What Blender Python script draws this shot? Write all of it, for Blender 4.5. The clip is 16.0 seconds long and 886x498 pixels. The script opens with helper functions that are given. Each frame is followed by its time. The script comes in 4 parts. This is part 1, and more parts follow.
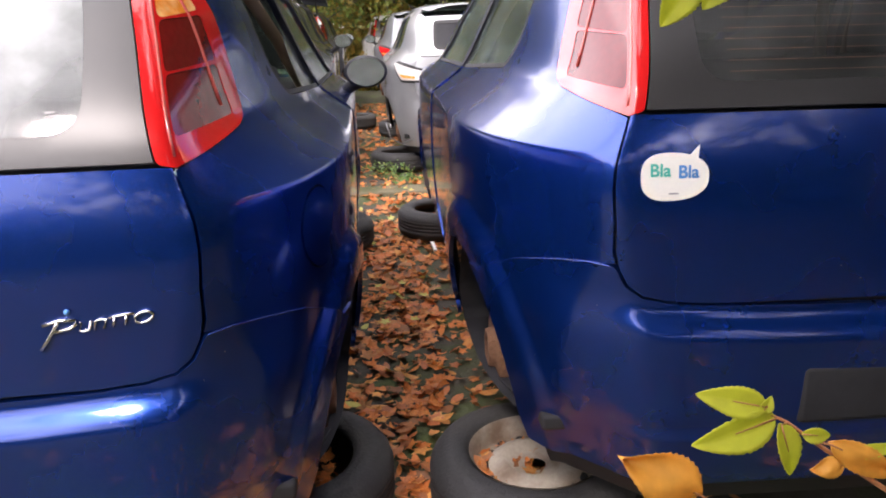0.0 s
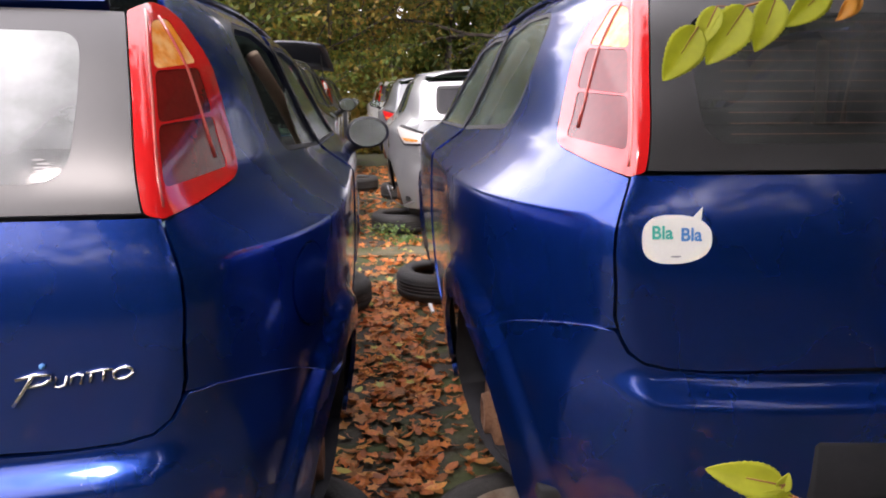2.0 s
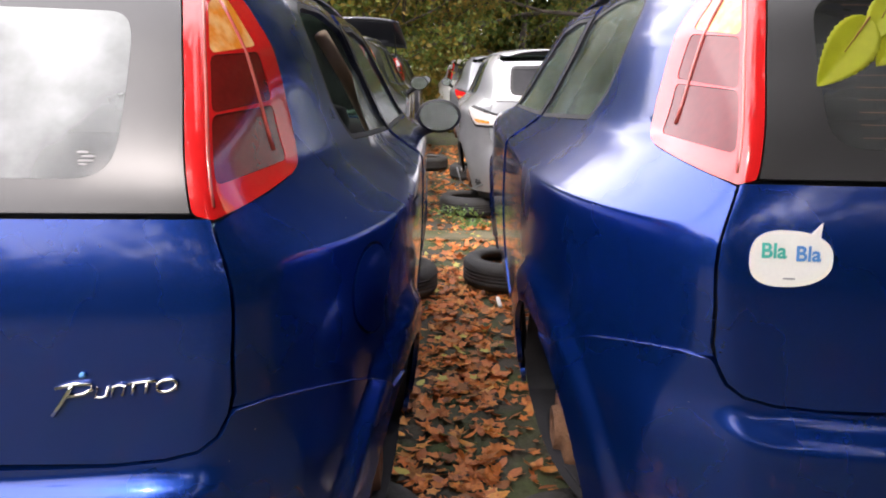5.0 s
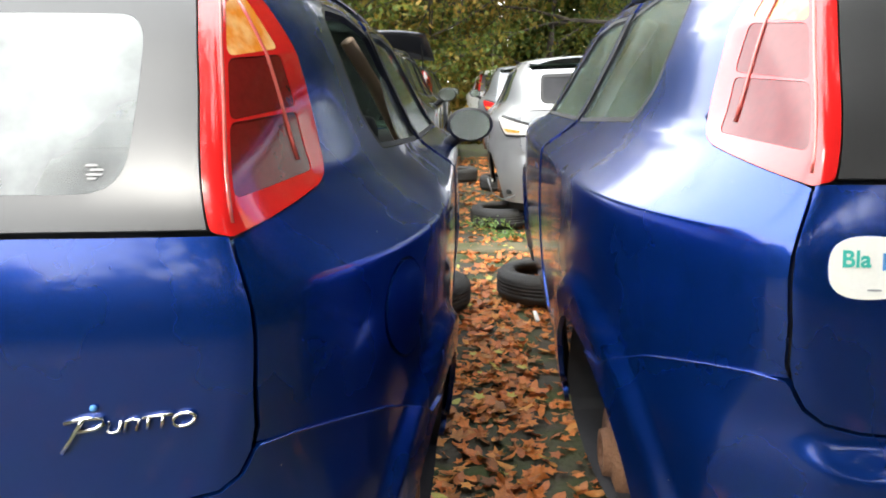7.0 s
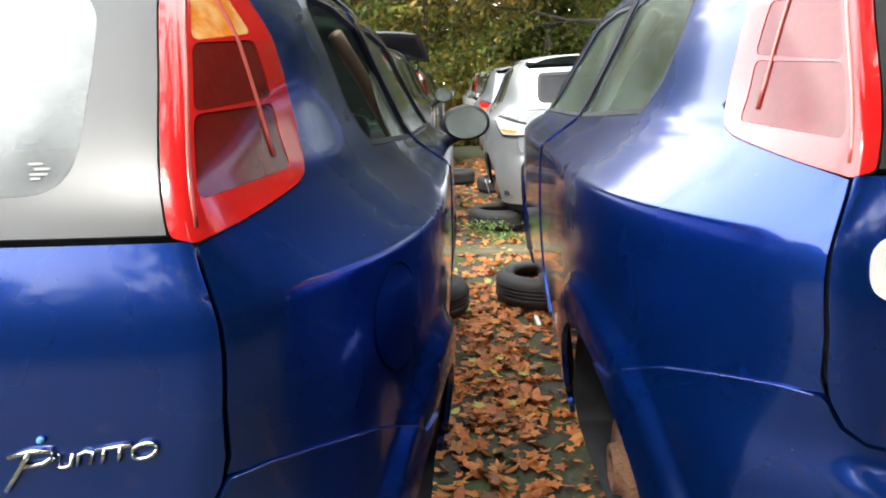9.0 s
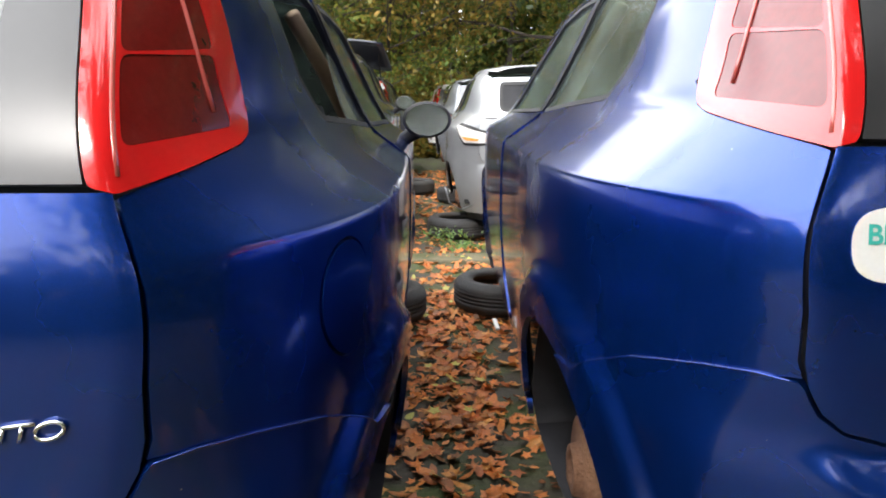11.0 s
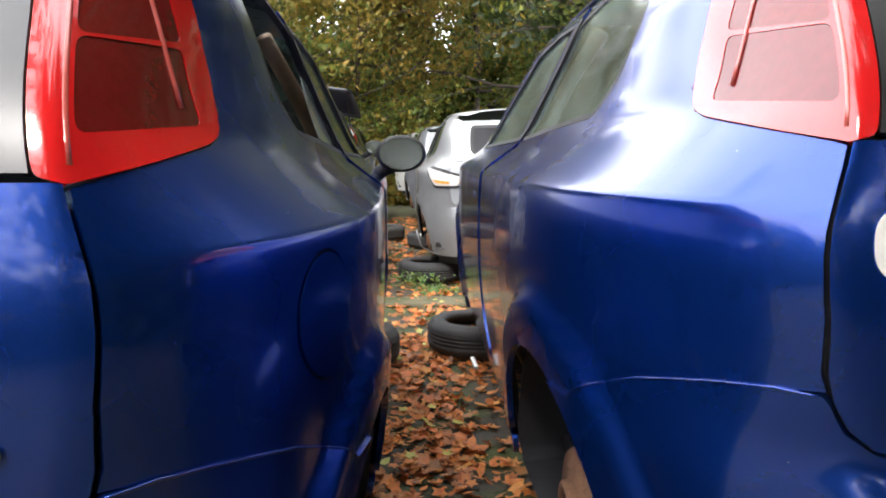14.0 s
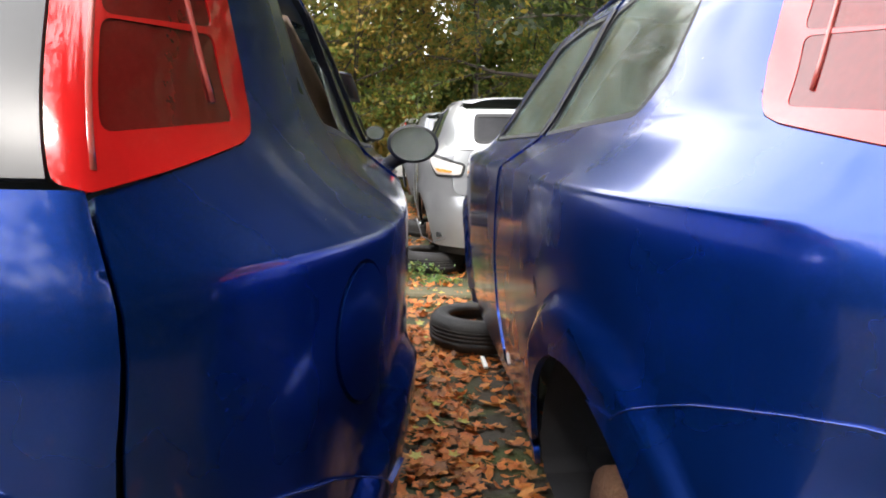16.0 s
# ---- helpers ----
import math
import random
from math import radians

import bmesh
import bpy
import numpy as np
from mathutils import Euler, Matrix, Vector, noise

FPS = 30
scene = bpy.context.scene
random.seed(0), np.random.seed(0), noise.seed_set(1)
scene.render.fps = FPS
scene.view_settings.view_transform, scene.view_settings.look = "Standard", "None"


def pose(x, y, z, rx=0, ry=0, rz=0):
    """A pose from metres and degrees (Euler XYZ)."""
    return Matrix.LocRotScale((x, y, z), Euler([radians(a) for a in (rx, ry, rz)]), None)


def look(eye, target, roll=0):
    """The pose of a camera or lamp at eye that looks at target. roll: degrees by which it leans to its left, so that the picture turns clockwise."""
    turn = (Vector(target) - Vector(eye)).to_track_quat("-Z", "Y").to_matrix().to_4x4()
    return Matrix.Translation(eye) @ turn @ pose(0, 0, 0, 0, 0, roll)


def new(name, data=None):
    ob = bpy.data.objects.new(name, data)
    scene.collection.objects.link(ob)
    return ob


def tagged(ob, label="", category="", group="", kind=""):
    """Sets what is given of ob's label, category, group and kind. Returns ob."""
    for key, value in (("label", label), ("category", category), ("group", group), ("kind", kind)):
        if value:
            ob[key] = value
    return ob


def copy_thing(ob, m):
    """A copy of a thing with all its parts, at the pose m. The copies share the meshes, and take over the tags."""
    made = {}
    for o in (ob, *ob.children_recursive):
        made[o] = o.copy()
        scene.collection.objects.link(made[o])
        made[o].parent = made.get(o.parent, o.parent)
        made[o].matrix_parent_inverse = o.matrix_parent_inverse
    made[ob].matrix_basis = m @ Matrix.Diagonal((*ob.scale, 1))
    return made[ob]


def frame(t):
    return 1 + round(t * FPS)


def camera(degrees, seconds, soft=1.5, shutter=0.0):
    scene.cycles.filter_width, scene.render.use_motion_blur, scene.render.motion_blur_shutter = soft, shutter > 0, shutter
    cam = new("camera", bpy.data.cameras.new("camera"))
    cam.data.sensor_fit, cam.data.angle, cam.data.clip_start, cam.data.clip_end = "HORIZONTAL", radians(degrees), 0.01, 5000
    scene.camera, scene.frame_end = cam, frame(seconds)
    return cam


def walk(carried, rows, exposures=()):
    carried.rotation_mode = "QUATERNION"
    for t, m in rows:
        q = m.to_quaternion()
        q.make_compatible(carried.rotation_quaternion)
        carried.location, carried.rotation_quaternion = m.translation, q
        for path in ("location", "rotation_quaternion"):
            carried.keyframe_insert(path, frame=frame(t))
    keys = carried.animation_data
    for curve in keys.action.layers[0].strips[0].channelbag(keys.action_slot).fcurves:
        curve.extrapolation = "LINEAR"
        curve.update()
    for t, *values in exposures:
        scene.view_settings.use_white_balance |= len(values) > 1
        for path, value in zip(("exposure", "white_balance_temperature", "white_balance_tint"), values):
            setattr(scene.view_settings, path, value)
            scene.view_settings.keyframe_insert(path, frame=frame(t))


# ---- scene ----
cam = camera(61.8, 16.0, soft=1.9)
PATH = [
    (0, (0.019, 0.044, 1.321), (0.169, 1.954, 0.748), -1.4),
    (0.5, (0.023, 0.024, 1.303), (0.226, 1.946, 0.791), -0.9),
    (1, (0.026, 0.034, 1.303), (0.19, 1.975, 0.851), -0.6),
    (1.5, (0.03, 0.058, 1.299), (0.199, 2.005, 0.875), 0.5),
    (2, (0.031, 0.082, 1.302), (0.186, 2.034, 0.895), -0.2),
    (2.5, (0.038, 0.101, 1.302), (0.22, 2.049, 0.886), 0.3),
    (3, (0.044, 0.123, 1.304), (0.292, 2.07, 0.917), 0.9),
    (3.5, (0.042, 0.147, 1.31), (0.225, 2.099, 0.916), 1.0),
    (4, (0.04, 0.173, 1.32), (0.155, 2.128, 0.917), 0.8),
    (4.5, (0.033, 0.201, 1.324), (0.08, 2.153, 0.892), 0.8),
    (5, (0.026, 0.233, 1.324), (0.002, 2.178, 0.859), 0.7),
    (7.5, (0.008, 0.373, 1.294), (-0.099, 2.325, 0.869), -0.9),
    (8, (0.009, 0.406, 1.289), (-0.081, 2.359, 0.867), -0.5),
    (8.5, (0.008, 0.428, 1.29), (-0.091, 2.381, 0.871), -1.3),
    (8.7, (0.009, 0.441, 1.286), (-0.096, 2.393, 0.861), -1.6),
    (10.8, (0.009, 0.526, 1.215), (0.001, 2.487, 0.819), 0.3),
    (11, (0.01, 0.532, 1.201), (0.021, 2.494, 0.815), 0.3),
    (11.5, (0.011, 0.539, 1.181), (0.068, 2.501, 0.794), 1.0),
    (12, (0.011, 0.549, 1.165), (0.095, 2.509, 0.776), 1.8),
    (12.5, (0.011, 0.563, 1.145), (0.105, 2.523, 0.756), 1.9),
    (13, (0.003, 0.574, 1.139), (0.088, 2.542, 0.792), 1.3),
    (13.5, (-0.011, 0.59, 1.137), (0.057, 2.562, 0.81), 0.8),
    (14, (-0.016, 0.607, 1.134), (0.08, 2.588, 0.881), 0.2),
    (14.5, (-0.018, 0.622, 1.132), (0.079, 2.602, 0.87), 0.6),
    (15, (-0.036, 0.646, 1.143), (0.069, 2.622, 0.851), 0.1),
    (15.5, (-0.066, 0.674, 1.141), (0.002, 2.65, 0.842), 0.4),
    (16, (-0.085, 0.707, 1.155), (0.034, 2.682, 0.864), 1.7),
]
walk(cam, [(t, look(eye, target, roll)) for t, eye, target, roll in PATH],
     [(0.0, 0.95, 6650, 22), (1.0, 0.78, 6650, 23), (3.5, 0.70, 6650, 23), (5.0, 0.88, 6650, 19), (7.5, 1.26, 6500, 7), (8.5, 1.26, 6500, 7),
      (11.0, 1.02, 6450, 11), (12.5, 0.95, 6350, 11), (14.0, 0.98, 6450, 12), (16.0, 1.0, 6550, 12)])

import functools

# ---- light: bright broken overcast ----
SUN_AZ, SUN_EL = radians(200), radians(48)
world = bpy.data.worlds.new("sky")
scene.world = world
world.use_nodes = True
wn, wl = world.node_tree.nodes, world.node_tree.links
wn.clear()
w_out = wn.new("ShaderNodeOutputWorld")
w_bg = wn.new("ShaderNodeBackground")
w_sky = wn.new("ShaderNodeTexSky")
w_sky.sky_type, w_sky.sun_disc = "NISHITA", False
w_sky.sun_elevation, w_sky.sun_rotation = SUN_EL, SUN_AZ
w_sky.air_density, w_sky.dust_density = 1.2, 2.5
w_co = wn.new("ShaderNodeTexCoord")
w_cloud = wn.new("ShaderNodeTexNoise")
w_cloud.inputs["Scale"].default_value, w_cloud.inputs["Detail"].default_value = 2.3, 6
w_ramp = wn.new("ShaderNodeValToRGB")
w_ramp.color_ramp.elements[0].position, w_ramp.color_ramp.elements[1].position = 0.26, 0.50
w_mix = wn.new("ShaderNodeMix")
w_mix.data_type = "RGBA"
w_mix.inputs[7].default_value = (21.0, 21.3, 21.8, 1)
wl.new(w_co.outputs["Generated"], w_cloud.inputs["Vector"])
wl.new(w_cloud.outputs["Fac"], w_ramp.inputs["Fac"])
wl.new(w_ramp.outputs["Color"], w_mix.inputs[0])
wl.new(w_sky.outputs["Color"], w_mix.inputs[6])
wl.new(w_mix.outputs[2], w_bg.inputs["Color"])
w_bg.inputs["Strength"].default_value = 0.14
wl.new(w_bg.outputs[0], w_out.inputs[0])
sun = new("sun", bpy.data.lights.new("sun", "SUN"))
sun.data.energy, sun.data.angle, sun.data.color = 1.8, radians(12), (1.0, 0.95, 0.88)
sun.matrix_world = look((0, 0, 0), (-math.sin(SUN_AZ) * math.cos(SUN_EL), -math.cos(SUN_AZ) * math.cos(SUN_EL), -math.sin(SUN_EL)))


# ---- materials ----
def rgba(c):
    return (*c, 1)


def mat(name, color, rough=0.5, metal=0.0, vary=0.25, scale=8.0, bump=0.0, bump_scale=60.0, coat=0.0, coat_rough=0.05, per_object=0.0, island=0.0,
        second=None, ior=1.5, transmission=0.0, blotch=3.0, alpha=1.0, subsurface=0.0, specks=0.0):
    """A surface with fine grain, broad blotches and relief; second: the colour of its stains."""
    m = bpy.data.materials.new(name)
    m.use_nodes = True
    n, l = m.node_tree.nodes, m.node_tree.links
    b = n["Principled BSDF"]
    co = n.new("ShaderNodeTexCoord")
    fine, broad = n.new("ShaderNodeTexNoise"), n.new("ShaderNodeTexNoise")
    fine.inputs["Scale"].default_value, fine.inputs["Detail"].default_value = scale * 8, 6
    broad.inputs["Scale"].default_value, broad.inputs["Detail"].default_value = blotch, 5
    for t in (fine, broad):
        l.new(co.outputs["Object"], t.inputs["Vector"])
    ramp = n.new("ShaderNodeValToRGB")
    ramp.color_ramp.elements[0].position, ramp.color_ramp.elements[1].position = 0.42, 0.68
    l.new(broad.outputs["Fac"], ramp.inputs["Fac"])
    mix = n.new("ShaderNodeMix")
    mix.data_type = "RGBA"
    mix.inputs[6].default_value = rgba(color)
    mix.inputs[7].default_value = rgba(second if second else [c * (1 - vary) for c in color])
    l.new(ramp.outputs["Color"], mix.inputs[0])
    hsv = n.new("ShaderNodeHueSaturation")
    l.new(mix.outputs[2], hsv.inputs["Color"])
    val = n.new("ShaderNodeMapRange")
    val.inputs[3].default_value, val.inputs[4].default_value = 1 - vary * 0.8, 1 + vary * 0.8
    l.new(fine.outputs["Fac"], val.inputs[0])
    last = val.outputs[0]
    if per_object or island:
        src = n.new("ShaderNodeObjectInfo" if per_object else "ShaderNodeNewGeometry")
        out = src.outputs["Random"] if per_object else src.outputs["Random Per Island"]
        amt = per_object or island
        r2 = n.new("ShaderNodeMapRange")
        r2.inputs[3].default_value, r2.inputs[4].default_value = 1 - amt, 1 + amt
        l.new(out, r2.inputs[0])
        mul = n.new("ShaderNodeMath")
        mul.operation = "MULTIPLY"
        l.new(last, mul.inputs[0])
        l.new(r2.outputs[0], mul.inputs[1])
        last = mul.outputs[0]
    l.new(last, hsv.inputs["Value"])
    l.new(hsv.outputs["Color"], b.inputs["Base Color"])
    if specks:
        # dried drops and grit: a few small pale dots
        vo, near, some, both, dust = n.new("ShaderNodeTexVoronoi"), n.new("ShaderNodeMath"), n.new("ShaderNodeMath"), n.new("ShaderNodeMath"), n.new("ShaderNodeMix")
        vo.inputs["Scale"].default_value = 38
        near.operation, some.operation, both.operation = "LESS_THAN", "GREATER_THAN", "MULTIPLY"
        near.inputs[1].default_value, some.inputs[1].default_value = 0.05, 1 - specks
        l.new(co.outputs["Object"], vo.inputs["Vector"])
        l.new(vo.outputs["Distance"], near.inputs[0])
        l.new(vo.outputs["Color"], some.inputs[0])
        l.new(near.outputs[0], both.inputs[0])
        l.new(some.outputs[0], both.inputs[1])
        dust.data_type = "RGBA"
        dust.inputs[7].default_value = (0.30, 0.31, 0.33, 1)
        l.new(both.outputs[0], dust.inputs[0])
        l.new(hsv.outputs["Color"], dust.inputs[6])
        l.new(dust.outputs[2], b.inputs["Base Color"])
    rr = n.new("ShaderNodeMapRange")
    rr.inputs[3].default_value, rr.inputs[4].default_value = max(0.0, rough * 0.8), min(1.0, rough * 1.25)
    l.new(broad.outputs["Fac"], rr.inputs[0])
    l.new(rr.outputs[0], b.inputs["Roughness"])
    b.inputs["Metallic"].default_value, b.inputs["IOR"].default_value = metal, ior
    b.inputs["Coat Weight"].default_value, b.inputs["Coat Roughness"].default_value = coat, coat_rough
    b.inputs["Transmission Weight"].default_value = transmission
    b.inputs["Alpha"].default_value = alpha
    b.inputs["Subsurface Weight"].default_value = subsurface
    if bump:
        bt, bn = n.new("ShaderNodeTexNoise"), n.new("ShaderNodeBump")
        bt.inputs["Scale"].default_value, bt.inputs["Detail"].default_value = bump_scale, 5
        bn.inputs["Strength"].default_value, bn.inputs["Distance"].default_value = min(bump, 1.0), 0.01
        l.new(co.outputs["Object"], bt.inputs["Vector"])
        l.new(bt.outputs["Fac"], bn.inputs["Height"])
        l.new(bn.outputs[0], b.inputs["Normal"])
    return m


def leafy(name, colors, island=0.3, through_light=0.5):
    """Thin leaves: a colour for each one out of a ramp, and some light through them."""
    m = bpy.data.materials.new(name)
    m.use_nodes = True
    n, l = m.node_tree.nodes, m.node_tree.links
    b = n["Principled BSDF"]
    g = n.new("ShaderNodeNewGeometry")
    ramp = n.new("ShaderNodeValToRGB")
    while len(ramp.color_ramp.elements) < len(colors):
        ramp.color_ramp.elements.new(0.5)
    for i, (e, c) in enumerate(zip(ramp.color_ramp.elements, colors)):
        e.position, e.color = i / (len(colors) - 1), rgba(c)
    l.new(g.outputs["Random Per Island"], ramp.inputs["Fac"])
    co, no = n.new("ShaderNodeTexCoord"), n.new("ShaderNodeTexNoise")
    no.inputs["Scale"].default_value = 70
    l.new(co.outputs["Object"], no.inputs["Vector"])
    hsv, mr = n.new("ShaderNodeHueSaturation"), n.new("ShaderNodeMapRange")
    mr.inputs[3].default_value, mr.inputs[4].default_value = 1 - island, 1 + island
    l.new(no.outputs["Fac"], mr.inputs[0])
    l.new(mr.outputs[0], hsv.inputs["Value"])
    l.new(ramp.outputs["Color"], hsv.inputs["Color"])
    l.new(hsv.outputs["Color"], b.inputs["Base Color"])
    b.inputs["Roughness"].default_value = 0.55
    tr, mx = n.new("ShaderNodeBsdfTranslucent"), n.new("ShaderNodeMixShader")
    l.new(hsv.outputs["Color"], tr.inputs["Color"])
    mx.inputs[0].default_value = through_light
    l.new(b.outputs[0], mx.inputs[1])
    l.new(tr.outputs[0], mx.inputs[2])
    l.new(mx.outputs[0], n["Material Output"].inputs["Surface"])
    return m


def pane_glass(name, tint, dust, film_color=(0.55, 0.57, 0.55)):
    """A thin tinted pane: see-through with a tint, glossy, with a blotchy film of dust and painted reflection."""
    m = bpy.data.materials.new(name)
    m.use_nodes = True
    n, l = m.node_tree.nodes, m.node_tree.links
    b = n["Principled BSDF"]
    b.inputs["Base Color"].default_value = rgba(film_color)
    b.inputs["Roughness"].default_value = 0.6
    tr, gl = n.new("ShaderNodeBsdfTransparent"), n.new("ShaderNodeBsdfGlossy")
    tr.inputs["Color"].default_value = rgba(tint)
    gl.inputs["Roughness"].default_value = 0.09
    fr = n.new("ShaderNodeFresnel")
    fr.inputs["IOR"].default_value = 1.6
    co, no, mr = n.new("ShaderNodeTexCoord"), n.new("ShaderNodeTexNoise"), n.new("ShaderNodeMapRange")
    no.inputs["Scale"].default_value, no.inputs["Detail"].default_value = 5, 6
    l.new(co.outputs["Object"], no.inputs["Vector"])
    l.new(no.outputs["Fac"], mr.inputs[0])
    mr.inputs[1].default_value, mr.inputs[2].default_value = 0.3, 0.75
    mr.inputs[3].default_value, mr.inputs[4].default_value = dust * 0.25, min(0.95, dust * 1.9)
    m1, m2 = n.new("ShaderNodeMixShader"), n.new("ShaderNodeMixShader")
    l.new(mr.outputs[0], m1.inputs[0])
    l.new(tr.outputs[0], m1.inputs[1])
    l.new(b.outputs[0], m1.inputs[2])
    l.new(fr.outputs[0], m2.inputs[0])
    l.new(m1.outputs[0], m2.inputs[1])
    l.new(gl.outputs[0], m2.inputs[2])
    l.new(m2.outputs[0], n["Material Output"].inputs["Surface"])
    return m


BLUE = mat("blue_metallic_paint", (0.0025, 0.036, 0.245), 0.27, 0.78, 0.08, 60, coat=1.0, coat_rough=0.08, second=(0.002, 0.028, 0.195), specks=0.25)
NAVY = mat("black_blue_paint", (0.012, 0.014, 0.025), 0.35, 0.3, 0.2, 40, coat=1.0)
SILVER = mat("silver_paint", (0.38, 0.39, 0.40), 0.38, 0.6, 0.12, 40, coat=0.8)
GREY = mat("grey_paint", (0.22, 0.23, 0.25), 0.35, 0.5, 0.15, 40, coat=0.8)
WHITE = mat("white_paint", (0.7, 0.7, 0.68), 0.4, 0, 0.1, 20, coat=0.6)
BLACK = mat("black_plastic", (0.012, 0.012, 0.013), 0.55, 0, 0.3, 20, bump=0.2, bump_scale=300)
# rubber seals and trim; the same black paints shade in gaps, recesses and holes
SEAL = mat("black_seal_and_shade", (0.010, 0.010, 0.010), 0.6, 0, 0.3)
# near-black: inner steel and liners, also shade painted behind gaps and openings
INNER = mat("dark_inner_steel_and_shade", (0.015, 0.015, 0.018), 0.8, 0, 0.4)
FRIT = mat("black_glass_border", (0.018, 0.017, 0.017), 0.36, 0, 0.12, 10, ior=1.7)
RUBBER = mat("tyre_rubber", (0.022, 0.022, 0.023), 0.7, 0, 0.4, 12, bump=0.4, bump_scale=120, second=(0.05, 0.047, 0.042))
RUST = mat("rusty_steel", (0.22, 0.11, 0.06), 0.8, 0.2, 0.5, 12, bump=0.6, bump_scale=90, second=(0.10, 0.05, 0.035))
STEEL = mat("wheel_cream_steel", (0.40, 0.35, 0.28), 0.6, 0.1, 0.3, 10, second=(0.18, 0.12, 0.08), blotch=9)
CHROME = mat("chrome_plastic", (0.75, 0.75, 0.76), 0.15, 1.0, 0.1)
RED = mat("red_lens", (0.55, 0.012, 0.012), 0.12, 0, 0.1, coat=1.0, coat_rough=0.03)
RED_DARK = mat("dark_red_lens", (0.15, 0.009, 0.008), 0.10, 0, 0.3, coat=0.4, coat_rough=0.05)
RED_PALE = mat("pale_red_lens", (0.50, 0.09, 0.07), 0.15, 0, 0.1, coat=1.0, coat_rough=0.03)
AMBER = mat("amber_lens", (0.75, 0.24, 0.02), 0.12, 0, 0.3, 10, coat=1.0, coat_rough=0.03, second=(0.85, 0.5, 0.2), blotch=25)
CLEAR = mat("clear_lens", (0.75, 0.72, 0.68), 0.12, 0.2, 0.15, coat=1.0, coat_rough=0.03)
CREAM = mat("cream_seat_belt_pillar", (0.5, 0.36, 0.24), 0.7, 0, 0.15, 20)
SEAT = mat("dark_seat_fabric", (0.03, 0.032, 0.035), 0.9, 0, 0.3, 30)
STICKER = mat("white_sticker", (0.82, 0.80, 0.74), 0.5, 0, 0.06, 20)
INK_GREEN = mat("green_print", (0.05, 0.45, 0.36), 0.5, 0, 0.05)
INK_BLUE = mat("blue_print", (0.08, 0.26, 0.60), 0.5, 0, 0.05)
INK_GREY = mat("grey_print", (0.3, 0.3, 0.3), 0.5, 0, 0.05)
# film amounts raised for dust and for pale reflections put into colour
GLASS_DARK = pane_glass("dark_rear_glass", (0.15, 0.16, 0.145), 0.05)
GLASS_MILKY = pane_glass("dusty_glare_rear_glass", (0.55, 0.58, 0.56), 0.42, (0.44, 0.47, 0.46))
GLASS_GREEN = pane_glass("green_side_glass", (0.36, 0.50, 0.42), 0.22, (0.33, 0.43, 0.37))
GLASS_SHARD = pane_glass("broken_side_glass", (0.40, 0.48, 0.42), 0.55, (0.26, 0.29, 0.25))
MIRROR = mat("mirror_glass", (0.7, 0.75, 0.72), 0.16, 1.0, 0.05)
GROUND = mat("earth_and_moss", (0.055, 0.048, 0.036), 0.9, 0, 0.5, 6, bump=0.9, bump_scale=40, second=(0.060, 0.085, 0.022), blotch=3.5)
PATH_CONCRETE = mat("old_concrete", (0.12, 0.105, 0.06), 0.9, 0, 0.3, 10, bump=0.5, bump_scale=60, second=(0.07, 0.075, 0.03), blotch=5)
BARK = mat("bark", (0.07, 0.055, 0.042), 0.9, 0, 0.4, 10, bump=0.9, bump_scale=30)
FALLEN = leafy("fallen_leaf", [(0.50, 0.14, 0.03), (0.70, 0.24, 0.05), (0.60, 0.18, 0.045), (0.34, 0.11, 0.035), (0.74, 0.33, 0.08), (0.20, 0.08, 0.03), (0.66, 0.22, 0.05)], 0.35, 0.15)
YELLOWED = leafy("yellow_fallen_leaf", [(0.5, 0.42, 0.08), (0.45, 0.45, 0.12)], 0.2, 0.15)
FOLIAGE = leafy("autumn_foliage", [(0.075, 0.13, 0.025), (0.15, 0.20, 0.035), (0.045, 0.08, 0.02), (0.26, 0.27, 0.04), (0.085, 0.14, 0.03), (0.34, 0.24, 0.035), (0.06, 0.10, 0.026)], 0.3, 0.5)
FOLIAGE_DARK = leafy("dark_foliage", [(0.03, 0.05, 0.014), (0.05, 0.07, 0.018), (0.025, 0.04, 0.012)], 0.3, 0.3)
FOLIAGE_GOLD = leafy("golden_foliage", [(0.32, 0.23, 0.04), (0.17, 0.19, 0.035), (0.40, 0.24, 0.045), (0.11, 0.15, 0.035)], 0.3, 0.5)
TWIG_LEAF = leafy("beech_leaf", [(0.42, 0.50, 0.03), (0.52, 0.54, 0.05), (0.46, 0.52, 0.04)], 0.2, 0.5)
TWIG_ORANGE = leafy("orange_leaf", [(0.62, 0.26, 0.03), (0.65, 0.34, 0.05)], 0.3, 0.4)
TWIG_BARK = mat("twig_bark", (0.32, 0.13, 0.05), 0.7, 0, 0.3, 30)
WEED = leafy("weed_leaf", [(0.10, 0.20, 0.05), (0.16, 0.26, 0.09), (0.2, 0.24, 0.05)], 0.2, 0.3)


# ---- mesh helpers ----
def empty(name, m=None, label="", category="", group="", kind=""):
    ob = new(name)
    if m is not None:
        ob.matrix_basis = m
    return tagged(ob, label, category, group, kind)


def raw_part(name, verts, faces, material, parent=None, label="", smooth=True):
    me = bpy.data.meshes.new(name)
    me.from_pydata([tuple(v) for v in verts], [], [tuple(f) for f in faces])
    me.materials.append(material)
    if smooth:
        me.shade_smooth()
    me.update()
    ob = new(name, me)
    ob.parent = parent
    return tagged(ob, label)


def part(name, bm, material, parent=None, label="", smooth=True):
    me = bpy.data.meshes.new(name)
    bm.to_mesh(me)
    bm.free()
    me.materials.append(material)
    if smooth:
        me.shade_smooth()
    ob = new(name, me)
    ob.parent = parent
    return tagged(ob, label)


